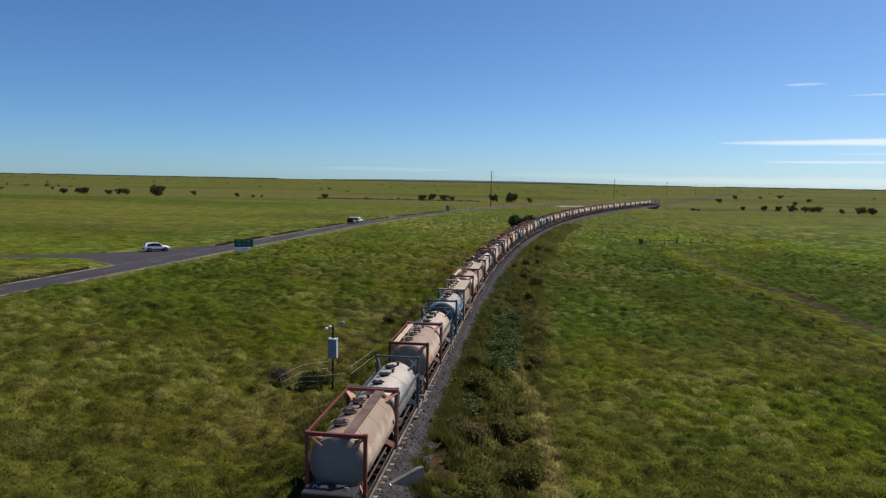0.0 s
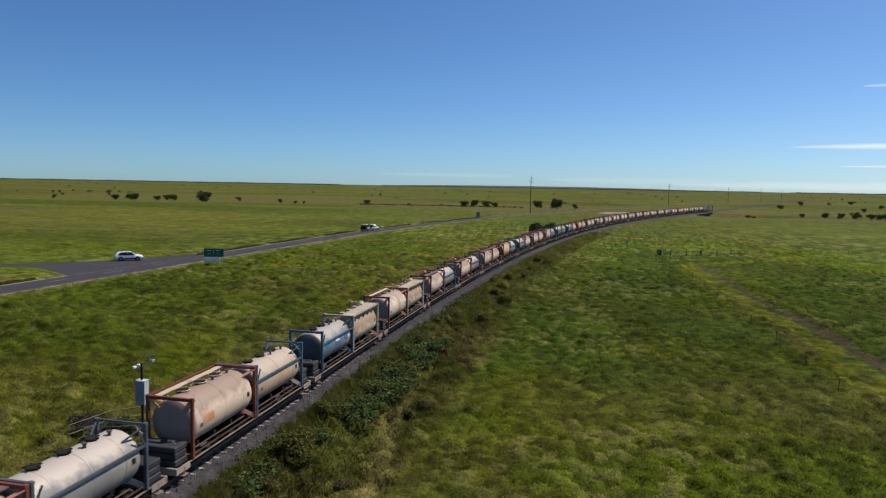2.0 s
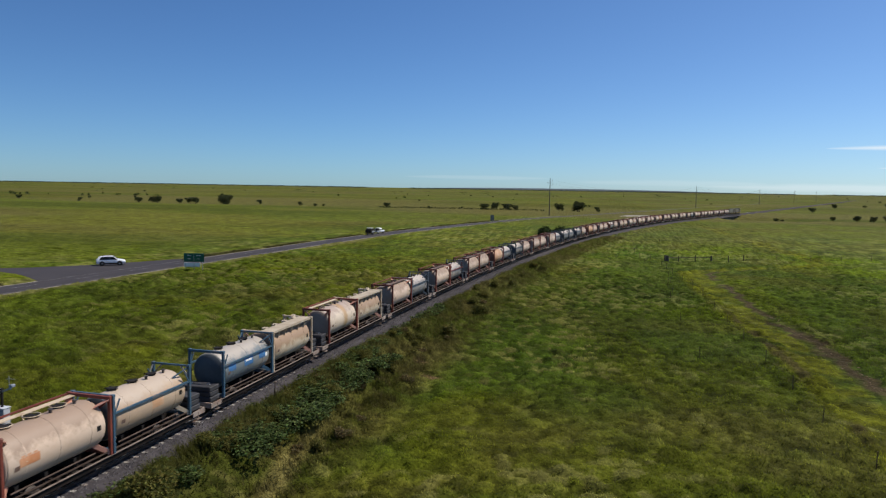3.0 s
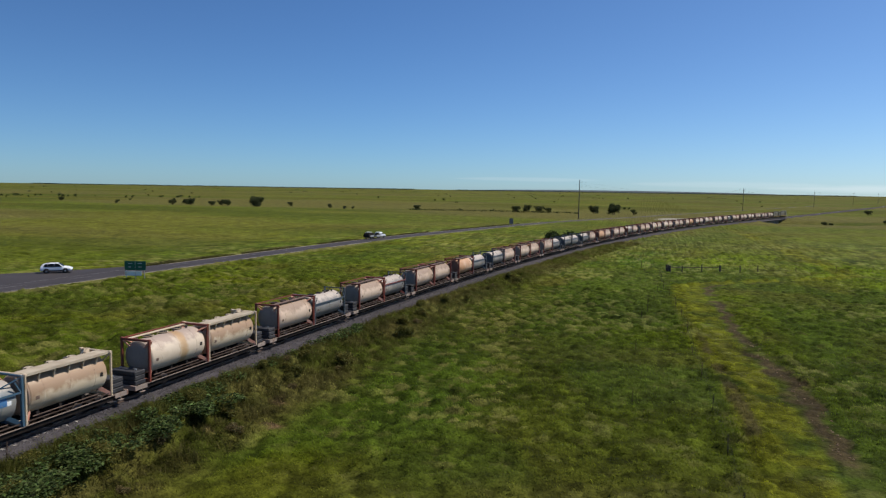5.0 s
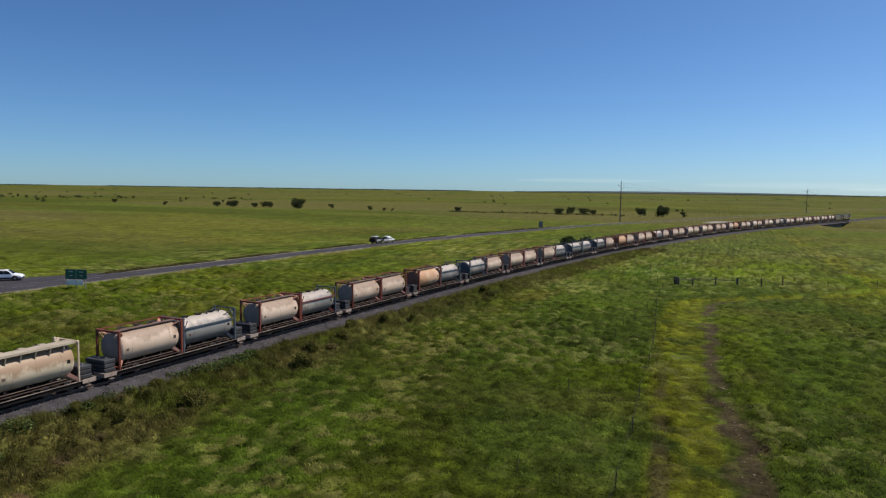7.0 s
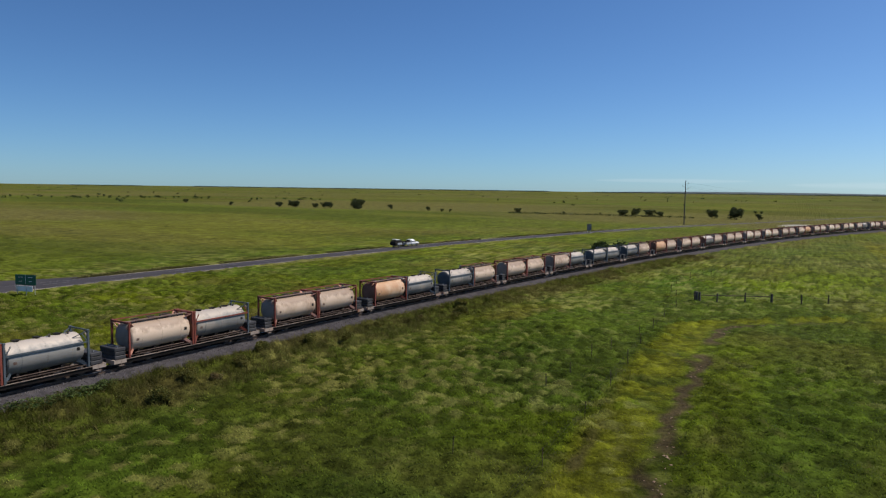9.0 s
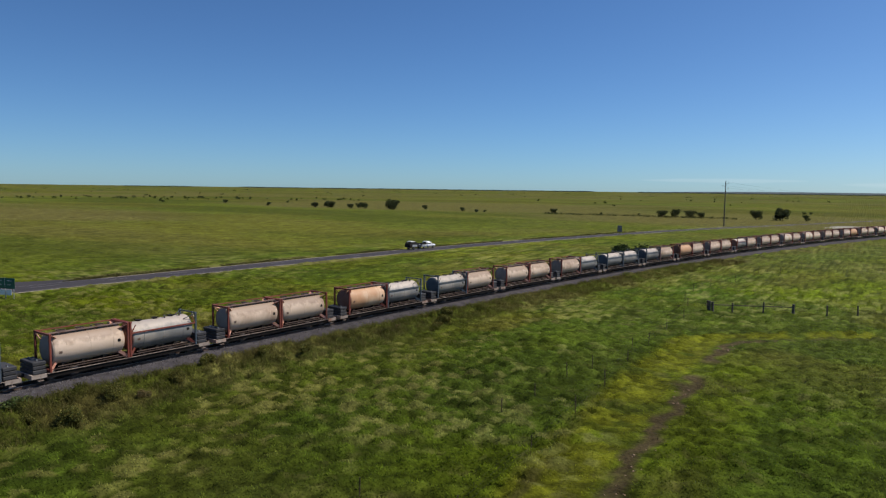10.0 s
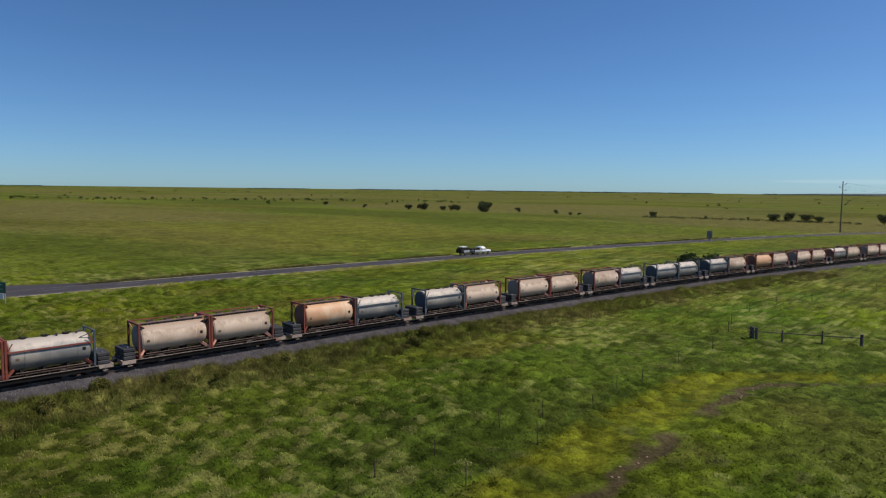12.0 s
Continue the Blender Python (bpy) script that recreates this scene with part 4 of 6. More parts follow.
KINDS = {
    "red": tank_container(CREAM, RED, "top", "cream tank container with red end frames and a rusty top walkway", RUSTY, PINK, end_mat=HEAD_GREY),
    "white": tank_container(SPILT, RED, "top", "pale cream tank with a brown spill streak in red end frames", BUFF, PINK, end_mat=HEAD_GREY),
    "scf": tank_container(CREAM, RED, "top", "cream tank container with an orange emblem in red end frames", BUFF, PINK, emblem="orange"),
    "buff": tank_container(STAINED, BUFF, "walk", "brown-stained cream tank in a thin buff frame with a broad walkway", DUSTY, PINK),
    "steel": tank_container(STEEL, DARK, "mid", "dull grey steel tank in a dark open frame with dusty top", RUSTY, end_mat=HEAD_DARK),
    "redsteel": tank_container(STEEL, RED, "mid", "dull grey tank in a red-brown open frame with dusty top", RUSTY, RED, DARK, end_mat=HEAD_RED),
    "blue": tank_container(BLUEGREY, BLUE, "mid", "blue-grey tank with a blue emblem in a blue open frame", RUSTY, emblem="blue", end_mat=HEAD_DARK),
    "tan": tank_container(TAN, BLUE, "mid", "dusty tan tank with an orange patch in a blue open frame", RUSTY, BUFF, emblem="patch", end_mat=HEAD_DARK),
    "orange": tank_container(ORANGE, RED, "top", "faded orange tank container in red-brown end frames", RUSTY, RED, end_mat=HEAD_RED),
}


# ---- wagons ----
DECK = 0.75   # container seat above the rail


def container_wagon(label, deck_mat=CHASSIS):
    """A low container flat along y, its middle on the rail's top at the origin."""
    ob = empty("container_wagon")
    tagged(ob, label, "rail wagon", "wagons of the train")
    for sx in (-1, 1):
        part("side_sill", bms((beam, (sx * 1.06, -7.25, 0.52), (sx * 1.06, 7.25, 0.52), 0.05, 0.30, 0.01)), CHASSIS, ob)
        part("sill_edge", bms((beam, (sx * 1.15, -6.3, 0.69), (sx * 1.15, 6.3, 0.69), 0.10, 0.045, 0.01)), SILL, ob, "dusty upper edge of the side sill")
        part("centre_sill", bms((beam, (sx * 0.28, -7.25, 0.54), (sx * 0.28, 7.25, 0.54), 0.12, 0.36), (beam, (sx * 0.28, -3.2, 0.32), (sx * 0.28, 3.2, 0.32), 0.12, 0.14)), deck_mat, ob)
        part("brake_box", bms((block, sx * 0.7, -1.4, 0.36, 0.5, 1.2, 0.34, 0.04)), BLACK, ob)
        part("air_tank", bms((tube, (sx * 0.75, 0.4, 0.36), (sx * 0.75, 1.5, 0.36), 0.18)), BLACK, ob)
        part("brake_pipe", bms((tube, (sx * 0.85, -5.0, 0.40), (sx * 0.85, 5.0, 0.40), 0.03)), CHASSIS, ob)
        for ey in (-1, 1):
            part("step", bms((beam, (sx * 1.18, ey * 6.75, 0.66), (sx * 1.18, ey * 6.75, 0.26), 0.05, 0.04), (beam, (sx * 1.18, ey * 6.55, 0.28), (sx * 1.18, ey * 6.95, 0.28), 0.2, 0.03)), SILL, ob)
    for y in np.arange(-6.0, 6.1, 1.5):
        part("cross_bearer", bms((beam, (-1.08, y, 0.58), (1.08, y, 0.58), 0.14, 0.20)), deck_mat, ob)
    for ey in (-1, 1):
        part("headstock", bms((beam, (-1.2, ey * 7.31, 0.60), (1.2, ey * 7.31, 0.60), 0.12, 0.32, 0.015)), HEADSTOCK, ob, "faded pale headstock")
        part("end_plate", bms((beam, (1.175, ey * 6.3, 0.60), (1.175, ey * 7.25, 0.60), 0.03, 0.30)), HEADSTOCK, ob, "faded pale end panel of the sill")
        part("end_deck", bms((block, 0, ey * 6.72, 0.72, 2.1, 1.1, 0.04)), deck_mat, ob)
        part("coupler", bms((block, 0, ey * 7.53, 0.62, 0.22, 0.36, 0.26, 0.03)), BLACK, ob)
        bogie = part("bogie", bms((beam, (-0.75, ey * 4.9, 0.46), (0.75, ey * 4.9, 0.46), 0.4, 0.25), (beam, (-0.80, ey * 4.9 - 0.95, 0.42), (-0.80, ey * 4.9 + 0.95, 0.42), 0.13, 0.22),
                                  (beam, (0.80, ey * 4.9 - 0.95, 0.42), (0.80, ey * 4.9 + 0.95, 0.42), 0.13, 0.22)), BLACK, ob)
        for wy in (-0.85, 0.85):
            for sx in (-1, 1):
                part("wheel", bms((lathe, [(-0.065, 0.15), (-0.065, 0.36), (-0.03, 0.37), (0.05, 0.36), (0.065, 0.395), (0.085, 0.395), (0.085, 0.15)] if sx < 0 else
                                   [(-0.085, 0.15), (-0.085, 0.395), (-0.065, 0.395), (-0.05, 0.36), (0.03, 0.37), (0.065, 0.36), (0.065, 0.15)], "x", (sx * 0.56, ey * 4.9 + wy, 0.375), 18)), WHEEL, bogie, "", True)
            part("axle", bms((tube, (-0.75, ey * 4.9 + wy, 0.375), (0.75, ey * 4.9 + wy, 0.375), 0.07)), WHEEL, bogie)
    return ob


def weight_stack():
    """Three grey slabs one on another with lifting eyes, on a wagon's end deck."""
    ob = empty("weight_stack")
    tagged(ob, "stack of three slate-grey ballast blocks on the wagon end", "ballast block", "weight stacks on wagon ends")
    for z, w, d, a in ((0.0, 2.06, 0.94, 0.0), (0.31, 1.98, 0.90, 0.7), (0.62, 2.02, 0.93, -0.5)):
        slab = part("block", bms((block, 0, 0, z + 0.14, w, d, 0.27, 0.035)), BLOCK, ob)
        slab.rotation_euler[2] = radians(a)
    for sx in (-0.6, 0.6):
        part("lifting_eye", bms((tube, (sx - 0.09, 0, 0.88), (sx - 0.05, 0, 1.00), 0.022, None, 6), (tube, (sx + 0.09, 0, 0.88), (sx + 0.05, 0, 1.00), 0.022, None, 6), (tube, (sx - 0.06, 0, 1.00), (sx + 0.06, 0, 1.00), 0.022, None, 6)), GREY_STEEL, ob)
    for z in (0.29, 0.60):
        for y in (-0.3, 0.3):
            part("bearer", bms((beam, (-0.9, y, z), (0.9, y, z), 0.1, 0.045)), BLACK, ob)
    return ob


wagon0 = container_wagon("grimy low container flat wagon with dusty sills on the track")
stack0 = weight_stack()
used = set()


def place(ob, m):
    """The first use of a built thing moves it, later ones copy it."""
    if ob.name in used:
        return copy_thing(ob, m)
    used.add(ob.name)
    ob.matrix_basis = m
    return ob


PITCH = 15.4
CONSIST = ["", "red steel", "scf tan", "blue buff", "white buff", "red steel", "red redsteel", "red red", "orange steel", "steel red", "red red", "red steel", "steel steel",
           "steel red", "orange red", "red red", "redsteel red", "red red", "white red", "white red", "red red", "red orange", "red red", "white red", "red white", "red steel",
           "white red", "red white", "white white", "red white", "white red", "white white"]
FIRST = 16.0
for i, pair in enumerate(CONSIST):
    s = FIRST + i * PITCH
    x, y, a = on_track(s)
    wagon = pose(x, y, RAIL_Z, 0, 0, a)
    place(wagon0, wagon)
    for ey in (-1, 1):
        place(stack0, wagon @ pose(0, ey * 6.72, 0.74))
    for k, ey in zip(pair.split(), (-1, 1)):
        place(KINDS[k], wagon @ pose(0, ey * 3.06, DECK - 0.02, 0, 0, 0))
TRAIN_END = FIRST + len(CONSIST) * PITCH


# a wagon with a rust-red floor and orange stakes behind the bare flat
def stake_wagon():
    ob = empty("stake_wagon")
    tagged(ob, "flat wagon with a rust-red floor and orange corner stakes", "rail wagon", "wagons of the train")
    part("floor", bms((block, 0, 0, 1.0, 2.5, 14.0, 0.10, 0.01)), RED, ob)
    part("side_sill", bms((beam, (1.18, -7.0, 0.82), (1.18, 7.0, 0.82), 0.09, 0.26)), HEADSTOCK, ob)
    part("side_sill", bms((beam, (-1.18, -7.0, 0.82), (-1.18, 7.0, 0.82), 0.09, 0.26)), HEADSTOCK, ob)
    for ey in (-1, 1):
        for sx in (-1, 1):
            part("stake", bms((beam, (sx * 1.15, ey * 6.8, 1.05), (sx * 1.15, ey * 6.8, 2.9), 0.1, 0.1)), LOGO_ORANGE, ob)
        part("coupler", bms((block, 0, ey * 7.2, 0.70, 0.22, 0.5, 0.26, 0.03)), BLACK, ob)
        bogie = part("bogie", bms((beam, (-0.75, ey * 4.9, 0.55), (0.75, ey * 4.9, 0.55), 0.5, 0.4), (beam, (-0.80, ey * 4.9 - 0.95, 0.42), (-0.80, ey * 4.9 + 0.95, 0.42), 0.13, 0.22),
                                  (beam, (0.80, ey * 4.9 - 0.95, 0.42), (0.80, ey * 4.9 + 0.95, 0.42), 0.13, 0.22)), BLACK, ob)
        for wy in (-0.85, 0.85):
            for sx in (-1, 1):
                part("wheel", bms((lathe, [(-0.065, 0.15), (-0.065, 0.36), (0.065, 0.36), (0.065, 0.15)], "x", (sx * 0.56, ey * 4.9 + wy, 0.375), 18)), WHEEL, bogie, "", True)
    return ob


x, y, a = on_track(FIRST - PITCH)
stake_wagon().matrix_basis = pose(x, y, RAIL_Z, 0, 0, a)


def locomotive():
    ob = empty("locomotive")
    tagged(ob, "grimy olive-grey diesel locomotive with a yellow nose band", "locomotive", "locomotives at the train's head")
    part("underframe", bms((block, 0, 0, 1.05, 2.6, 18.4, 0.3, 0.03)), BLACK, ob)
    part("hood", bms((block, 0, -2.4, 2.35, 1.9, 12.6, 2.3, 0.12)), LOCO_PAINT, ob)
    for y in (-7.2, -5.2, -2.5, 0.5):
        part("roof_fan", bms((lathe, [(3.49, 0.6), (3.6, 0.6), (3.62, 0.45)], "z", (0, y, 0), 14)), BLACK, ob)
    for sx in (-1, 1):
        for k in range(5):
            part("hood_door", bms((block, sx * 0.955, -7.2 + k * 2.2, 2.2, 0.03, 1.7, 1.5)), LOCO_PAINT, ob)
        part("handrail", bms((tube, (sx * 1.25, -8.8, 2.1), (sx * 1.25, 3.6, 2.1), 0.02, None, 6)), LOCO_YELLOW, ob)
        part("running_band", bms((beam, (sx * 1.305, -9.1, 1.05), (sx * 1.305, 9.1, 1.05), 0.02, 0.2)), LOCO_YELLOW, ob)
    cab = part("cab", bms((block, 0, 5.6, 2.55, 2.6, 3.2, 2.7, 0.14)), LOCO_PAINT, ob)
    for sx in (-1, 1):
        part("side_window", bms((block, sx * 1.30, 5.6, 3.05, 0.03, 1.9, 0.7)), CAR_GLASS, cab)
        part("windscreen", bms((block, sx * 0.6, 7.2, 3.15, 0.9, 0.03, 0.65)), CAR_GLASS, cab)
    part("nose", bms((block, 0, 8.0, 2.0, 2.2, 1.7, 1.7, 0.2)), LOCO_PAINT, ob)
    part("nose_band", bms((block, 0, 8.86, 1.75, 2.1, 0.03, 0.5)), LOCO_YELLOW, ob)
    part("fuel_tank", bms((block, 0, 0, 0.62, 2.3, 5.2, 0.6, 0.1)), BLACK, ob)
    for ey in (-1, 1):
        bogie = part("bogie", bms((beam, (-0.85, ey * 5.9 - 2.1, 0.55), (-0.85, ey * 5.9 + 2.1, 0.55), 0.16, 0.35), (beam, (0.85, ey * 5.9 - 2.1, 0.55), (0.85, ey * 5.9 + 2.1, 0.55), 0.16, 0.35), (block, 0, ey * 5.9, 0.7, 1.6, 3.2, 0.4)), BLACK, ob)
        for wy in (-1.6, 0, 1.6):
            for sx in (-1, 1):
                part("wheel", bms((lathe, [(-0.065, 0.1), (-0.065, 0.46), (0.065, 0.46), (0.065, 0.1)], "x", (sx * 0.56, ey * 5.9 + wy, 0.46), 18)), WHEEL, bogie, "", True)
    return ob


loco0 = locomotive()
for s in (TRAIN_END - PITCH / 2 + 9.7, TRAIN_END - PITCH / 2 + 29.2):
    x, y, a = on_track(s)
    place(loco0, pose(x, y, RAIL_Z, 0, 0, a))


# ---- vehicles ----
def body_shell(bm, sections, width, tuck=0.06):
    """A car body: (y, bottom, waist, roof, roof half-width) from the tail to the nose."""
    rings = []
    for y, zb, zw, zr, hw in sections:
        w = width / 2
        rings.append([bm.verts.new(v) for v in ((-w + tuck, y, zb), (-w, y, (zb + zw) / 2), (-w + 0.02, y, zw), (-hw, y, zr - 0.05), (-hw + 0.18, y, zr), (hw - 0.18, y, zr), (hw, y, zr - 0.05), (w - 0.02, y, zw), (w, y, (zb + zw) / 2), (w - tuck, y, zb))])
    k = len(rings[0])
    for a, b in zip(rings, rings[1:]):
        for i in range(k):
            bm.faces.new((a[i], b[i], b[(i + 1) % k], a[(i + 1) % k]))
    bm.faces.new(rings[0])
    bm.faces.new(rings[-1][::-1])


def wheels(ob, width, ys, r):
    for y in ys:
        for sx in (-1, 1):
            w = empty("wheel")
            w.parent = ob
            part("tyre", bms((lathe, [(-0.11, r * 0.6), (-0.11, r * 0.92), (-0.08, r), (0.08, r), (0.11, r * 0.92), (0.11, r * 0.6)], "x", (sx * (width / 2 - 0.13), y, r), 20)), TYRE, w, "", True)
            part("rim", bms((lathe, [(-0.115, 0.06), (-0.10, r * 0.58), (0.10, r * 0.58), (0.115, 0.06)], "x", (sx * (width / 2 - 0.13), y, r), 12)), ALLOY, w)


def panes(ob, polys):
    for nm, pts in polys:
        for s in (-1, 1):
            b = bmesh.new()
            vs = [b.verts.new((s * p[0], p[1], p[2])) for p in pts]
            b.faces.new(vs if s > 0 else vs[::-1])
            g = bmesh.ops.solidify(b, geom=b.faces[:], thickness=0.015)
            part(nm, b, CAR_GLASS, ob)
            if nm in ("windscreen", "rear_window"):
                break


def suv():
    ob = empty("suv")
    tagged(ob, "white five-door SUV waiting on the junction's edge", "car")
    bm = bmesh.new()
    body_shell(bm, [(-2.28, 0.45, 0.95, 1.0, 0.8), (-2.2, 0.36, 1.02, 1.12, 0.78), (-1.95, 0.32, 1.05, 1.44, 0.66), (-1.5, 0.3, 1.05, 1.60, 0.66), (-0.9, 0.3, 1.05, 1.67, 0.67), (-0.2, 0.3, 1.04, 1.69, 0.67), (0.35, 0.3, 1.03, 1.62, 0.66),
                    (1.15, 0.3, 1.0, 1.08, 0.74), (1.9, 0.32, 0.92, 0.98, 0.76), (2.2, 0.38, 0.80, 0.86, 0.72), (2.32, 0.45, 0.66, 0.70, 0.6)], 1.84)
    part("body", bm, WHITE_PAINT, ob, "", True)
    panes(ob, [("side_window", [(0.91, -1.22, 1.07), (0.91, -0.21, 1.07), (0.71, -0.21, 1.58), (0.71, -1.14, 1.57)]), ("side_window", [(0.91, -0.18, 1.07), (0.91, 0.92, 1.07), (0.71, 0.36, 1.56), (0.71, -0.18, 1.58)]),
               ("quarter_window", [(0.91, -1.8, 1.12), (0.91, -1.25, 1.07), (0.71, -1.17, 1.56), (0.71, -1.55, 1.50)]),
               ("windscreen", [(-0.68, 1.12, 1.1), (0.68, 1.12, 1.1), (0.58, 0.4, 1.62), (-0.58, 0.4, 1.62)]), ("rear_window", [(0.66, -2.17, 1.14), (-0.66, -2.17, 1.14), (-0.58, -1.96, 1.52), (0.58, -1.96, 1.52)])])
    for sx in (-1, 1):
        for y in (-1.38, 1.38):
            part("wheel_arch", bms((lathe, [(sx * 0.918 - 0.006, 0.44), (sx * 0.918 + 0.006, 0.43)], "x", (0, y, 0.38), 20)), BLACK, ob)
    part("window_band", bms((beam, (0.905, -1.7, 1.06), (0.905, 0.95, 1.06), 0.03, 0.04), (beam, (-0.905, -1.7, 1.06), (-0.905, 0.95, 1.06), 0.03, 0.04)), BLACK, ob)
    part("cladding", bms((block, 0.905, 0, 0.40, 0.05, 1.9, 0.22, 0.02), (block, -0.905, 0, 0.40, 0.05, 1.9, 0.22, 0.02)), BLACK, ob, "black lower cladding")
    part("roof_rail", bms((beam, (0.6, -1.4, 1.70), (0.6, 0.1, 1.72), 0.04, 0.04), (beam, (-0.6, -1.4, 1.70), (-0.6, 0.1, 1.72), 0.04, 0.04)), BLACK, ob)
    wheels(ob, 1.90, (-1.38, 1.38), 0.37)
    part("front_bumper", bms((block, 0, 2.26, 0.45, 1.6, 0.16, 0.22, 0.04)), BLACK, ob)
    part("rear_bumper", bms((block, 0, -2.26, 0.50, 1.65, 0.14, 0.24, 0.04)), BLACK, ob)
    part("sill_trim", bms((block, 0.9, 0, 0.36, 0.06, 2.0, 0.14), (block, -0.9, 0, 0.36, 0.06, 2.0, 0.14)), BLACK, ob)
    for sx in (-1, 1):
        part("headlight", bms((block, sx * 0.66, 2.18, 0.76, 0.36, 0.14, 0.12, 0.02)), ALLOY, ob)
        part("tail_light", bms((block, sx * 0.76, -2.22, 0.98, 0.22, 0.08, 0.16, 0.02)), RED, ob)
        part("mirror", bms((block, sx * 1.0, 0.78, 1.12, 0.16, 0.12, 0.14, 0.03)), BLACK, ob)
    return ob


def ute():
    ob = empty("ute")
    tagged(ob, "white dual-cab utility truck with a canopy tray on the highway", "car")
    bm = bmesh.new()
    body_shell(bm, [(-0.75, 0.5, 1.05, 1.75, 0.68), (-0.2, 0.48, 1.05, 1.84, 0.69), (0.6, 0.48, 1.05, 1.82, 0.69), (1.3, 0.48, 1.05, 1.16, 0.74), (2.2, 0.5, 1.02, 1.08, 0.78), (2.6, 0.55, 0.9, 0.95, 0.7)], 1.88)
    part("body", bm, WHITE_PAINT, ob, "", True)
    part("tray", bms((block, 0, -1.75, 0.80, 1.86, 1.95, 0.5, 0.04)), GREY_STEEL, ob, "grey metal tray")
    part("tool_box", bms((block, 0.62, -1.75, 1.22, 0.55, 1.8, 0.34, 0.03)), BLACK, ob)
    part("tool_box", bms((block, -0.62, -1.75, 1.22, 0.55, 1.8, 0.34, 0.03)), BLACK, ob)
    panes(ob, [("side_window", [(0.92, -0.62, 1.1), (0.92, 0.1, 1.1), (0.71, 0.1, 1.66), (0.71, -0.6, 1.66)]), ("side_window", [(0.92, 0.16, 1.1), (0.92, 1.05, 1.1), (0.71, 0.55, 1.66), (0.71, 0.16, 1.68)]),
               ("windscreen", [(-0.68, 1.28, 1.2), (0.68, 1.28, 1.2), (0.6, 0.65, 1.76), (-0.6, 0.65, 1.76)]), ("rear_window", [(0.6, -0.77, 1.15), (-0.6, -0.77, 1.15), (-0.55, -0.77, 1.65), (0.55, -0.77, 1.65)])])
    wheels(ob, 1.9, (-1.75, 1.75), 0.39)
    part("bull_bar", bms((beam, (-0.85, 2.72, 0.75), (0.85, 2.72, 0.75), 0.12, 0.4, 0.03), (tube, (-0.6, 2.74, 1.05), (0.6, 2.74, 1.05), 0.04)), BLACK, ob)
    for sx in (-1, 1):
        part("headlight", bms((block, sx * 0.7, 2.52, 0.92, 0.34, 0.14, 0.16, 0.02)), ALLOY, ob)
        part("tail_light", bms((block, sx * 0.8, -2.74, 0.82, 0.18, 0.05, 0.18)), RED, ob)
        part("mirror", bms((block, sx * 1.04, 1.0, 1.2, 0.16, 0.12, 0.2, 0.03)), BLACK, ob)
    return ob


def trailer():
    ob = empty("box_trailer")
    tagged(ob, "dark grey camper trailer towed behind the utility truck", "trailer")
    bm = bmesh.new()
    body_shell(bm, [(-1.6, 0.6, 1.2, 1.45, 0.85), (-1.2, 0.55, 1.3, 1.85, 0.85), (0.9, 0.55, 1.3, 1.85, 0.85), (1.5, 0.6, 1.2, 1.5, 0.85)], 1.9)
    part("body", bm, BLACK, ob)
    part("side_locker", bms((block, 0.97, 0.1, 0.95, 0.05, 1.8, 0.5, 0.01)), GREY_STEEL, ob)
    part("side_locker", bms((block, -0.97, 0.1, 0.95, 0.05, 1.8, 0.5, 0.01)), GREY_STEEL, ob)
    part("roof_rack", bms((beam, (-0.7, -1.1, 1.92), (-0.7, 0.8, 1.92), 0.04, 0.06), (beam, (0.7, -1.1, 1.92), (0.7, 0.8, 1.92), 0.04, 0.06), (beam, (-0.7, -0.2, 1.92), (0.7, -0.2, 1.92), 0.05, 0.05)), GREY_STEEL, ob)
    part("roof_box", bms((block, 0, -0.3, 2.02, 1.5, 1.3, 0.12, 0.03)), SIGN_WHITE, ob, "white roof box")
    part("draw_bar", bms((beam, (-0.6, 1.5, 0.55), (0, 2.9, 0.55), 0.08, 0.1), (beam, (0.6, 1.5, 0.55), (0, 2.9, 0.55), 0.08, 0.1)), BLACK, ob)
    part("jockey_wheel", bms((lathe, [(-0.03, 0.1), (0.03, 0.1)], "x", (0.15, 2.4, 0.1), 12), (tube, (0.15, 2.4, 0.1), (0.15, 2.4, 0.9), 0.03)), BLACK, ob)
    wheels(ob, 1.95, (-0.2,), 0.37)
    return ob


suv().matrix_basis = pose(-63.3, 125.3, 0.05 + float(base_z(-63.3, 125.3)), 0, 0, -52)
UTE_Y = 226.0
ha = -math.degrees(math.atan(float(road_x(UTE_Y + 1) - road_x(UTE_Y - 1)) / 2))
RZ = 0.10 + float(base_z(road_x(UTE_Y), UTE_Y))
ute().matrix_basis = pose(float(road_x(UTE_Y)) - 1.9, UTE_Y, RZ, 0, 0, ha)
trailer().matrix_basis = pose(float(road_x(UTE_Y - 5.6)) - 1.9, UTE_Y - 5.6, RZ, 0, 0, ha)


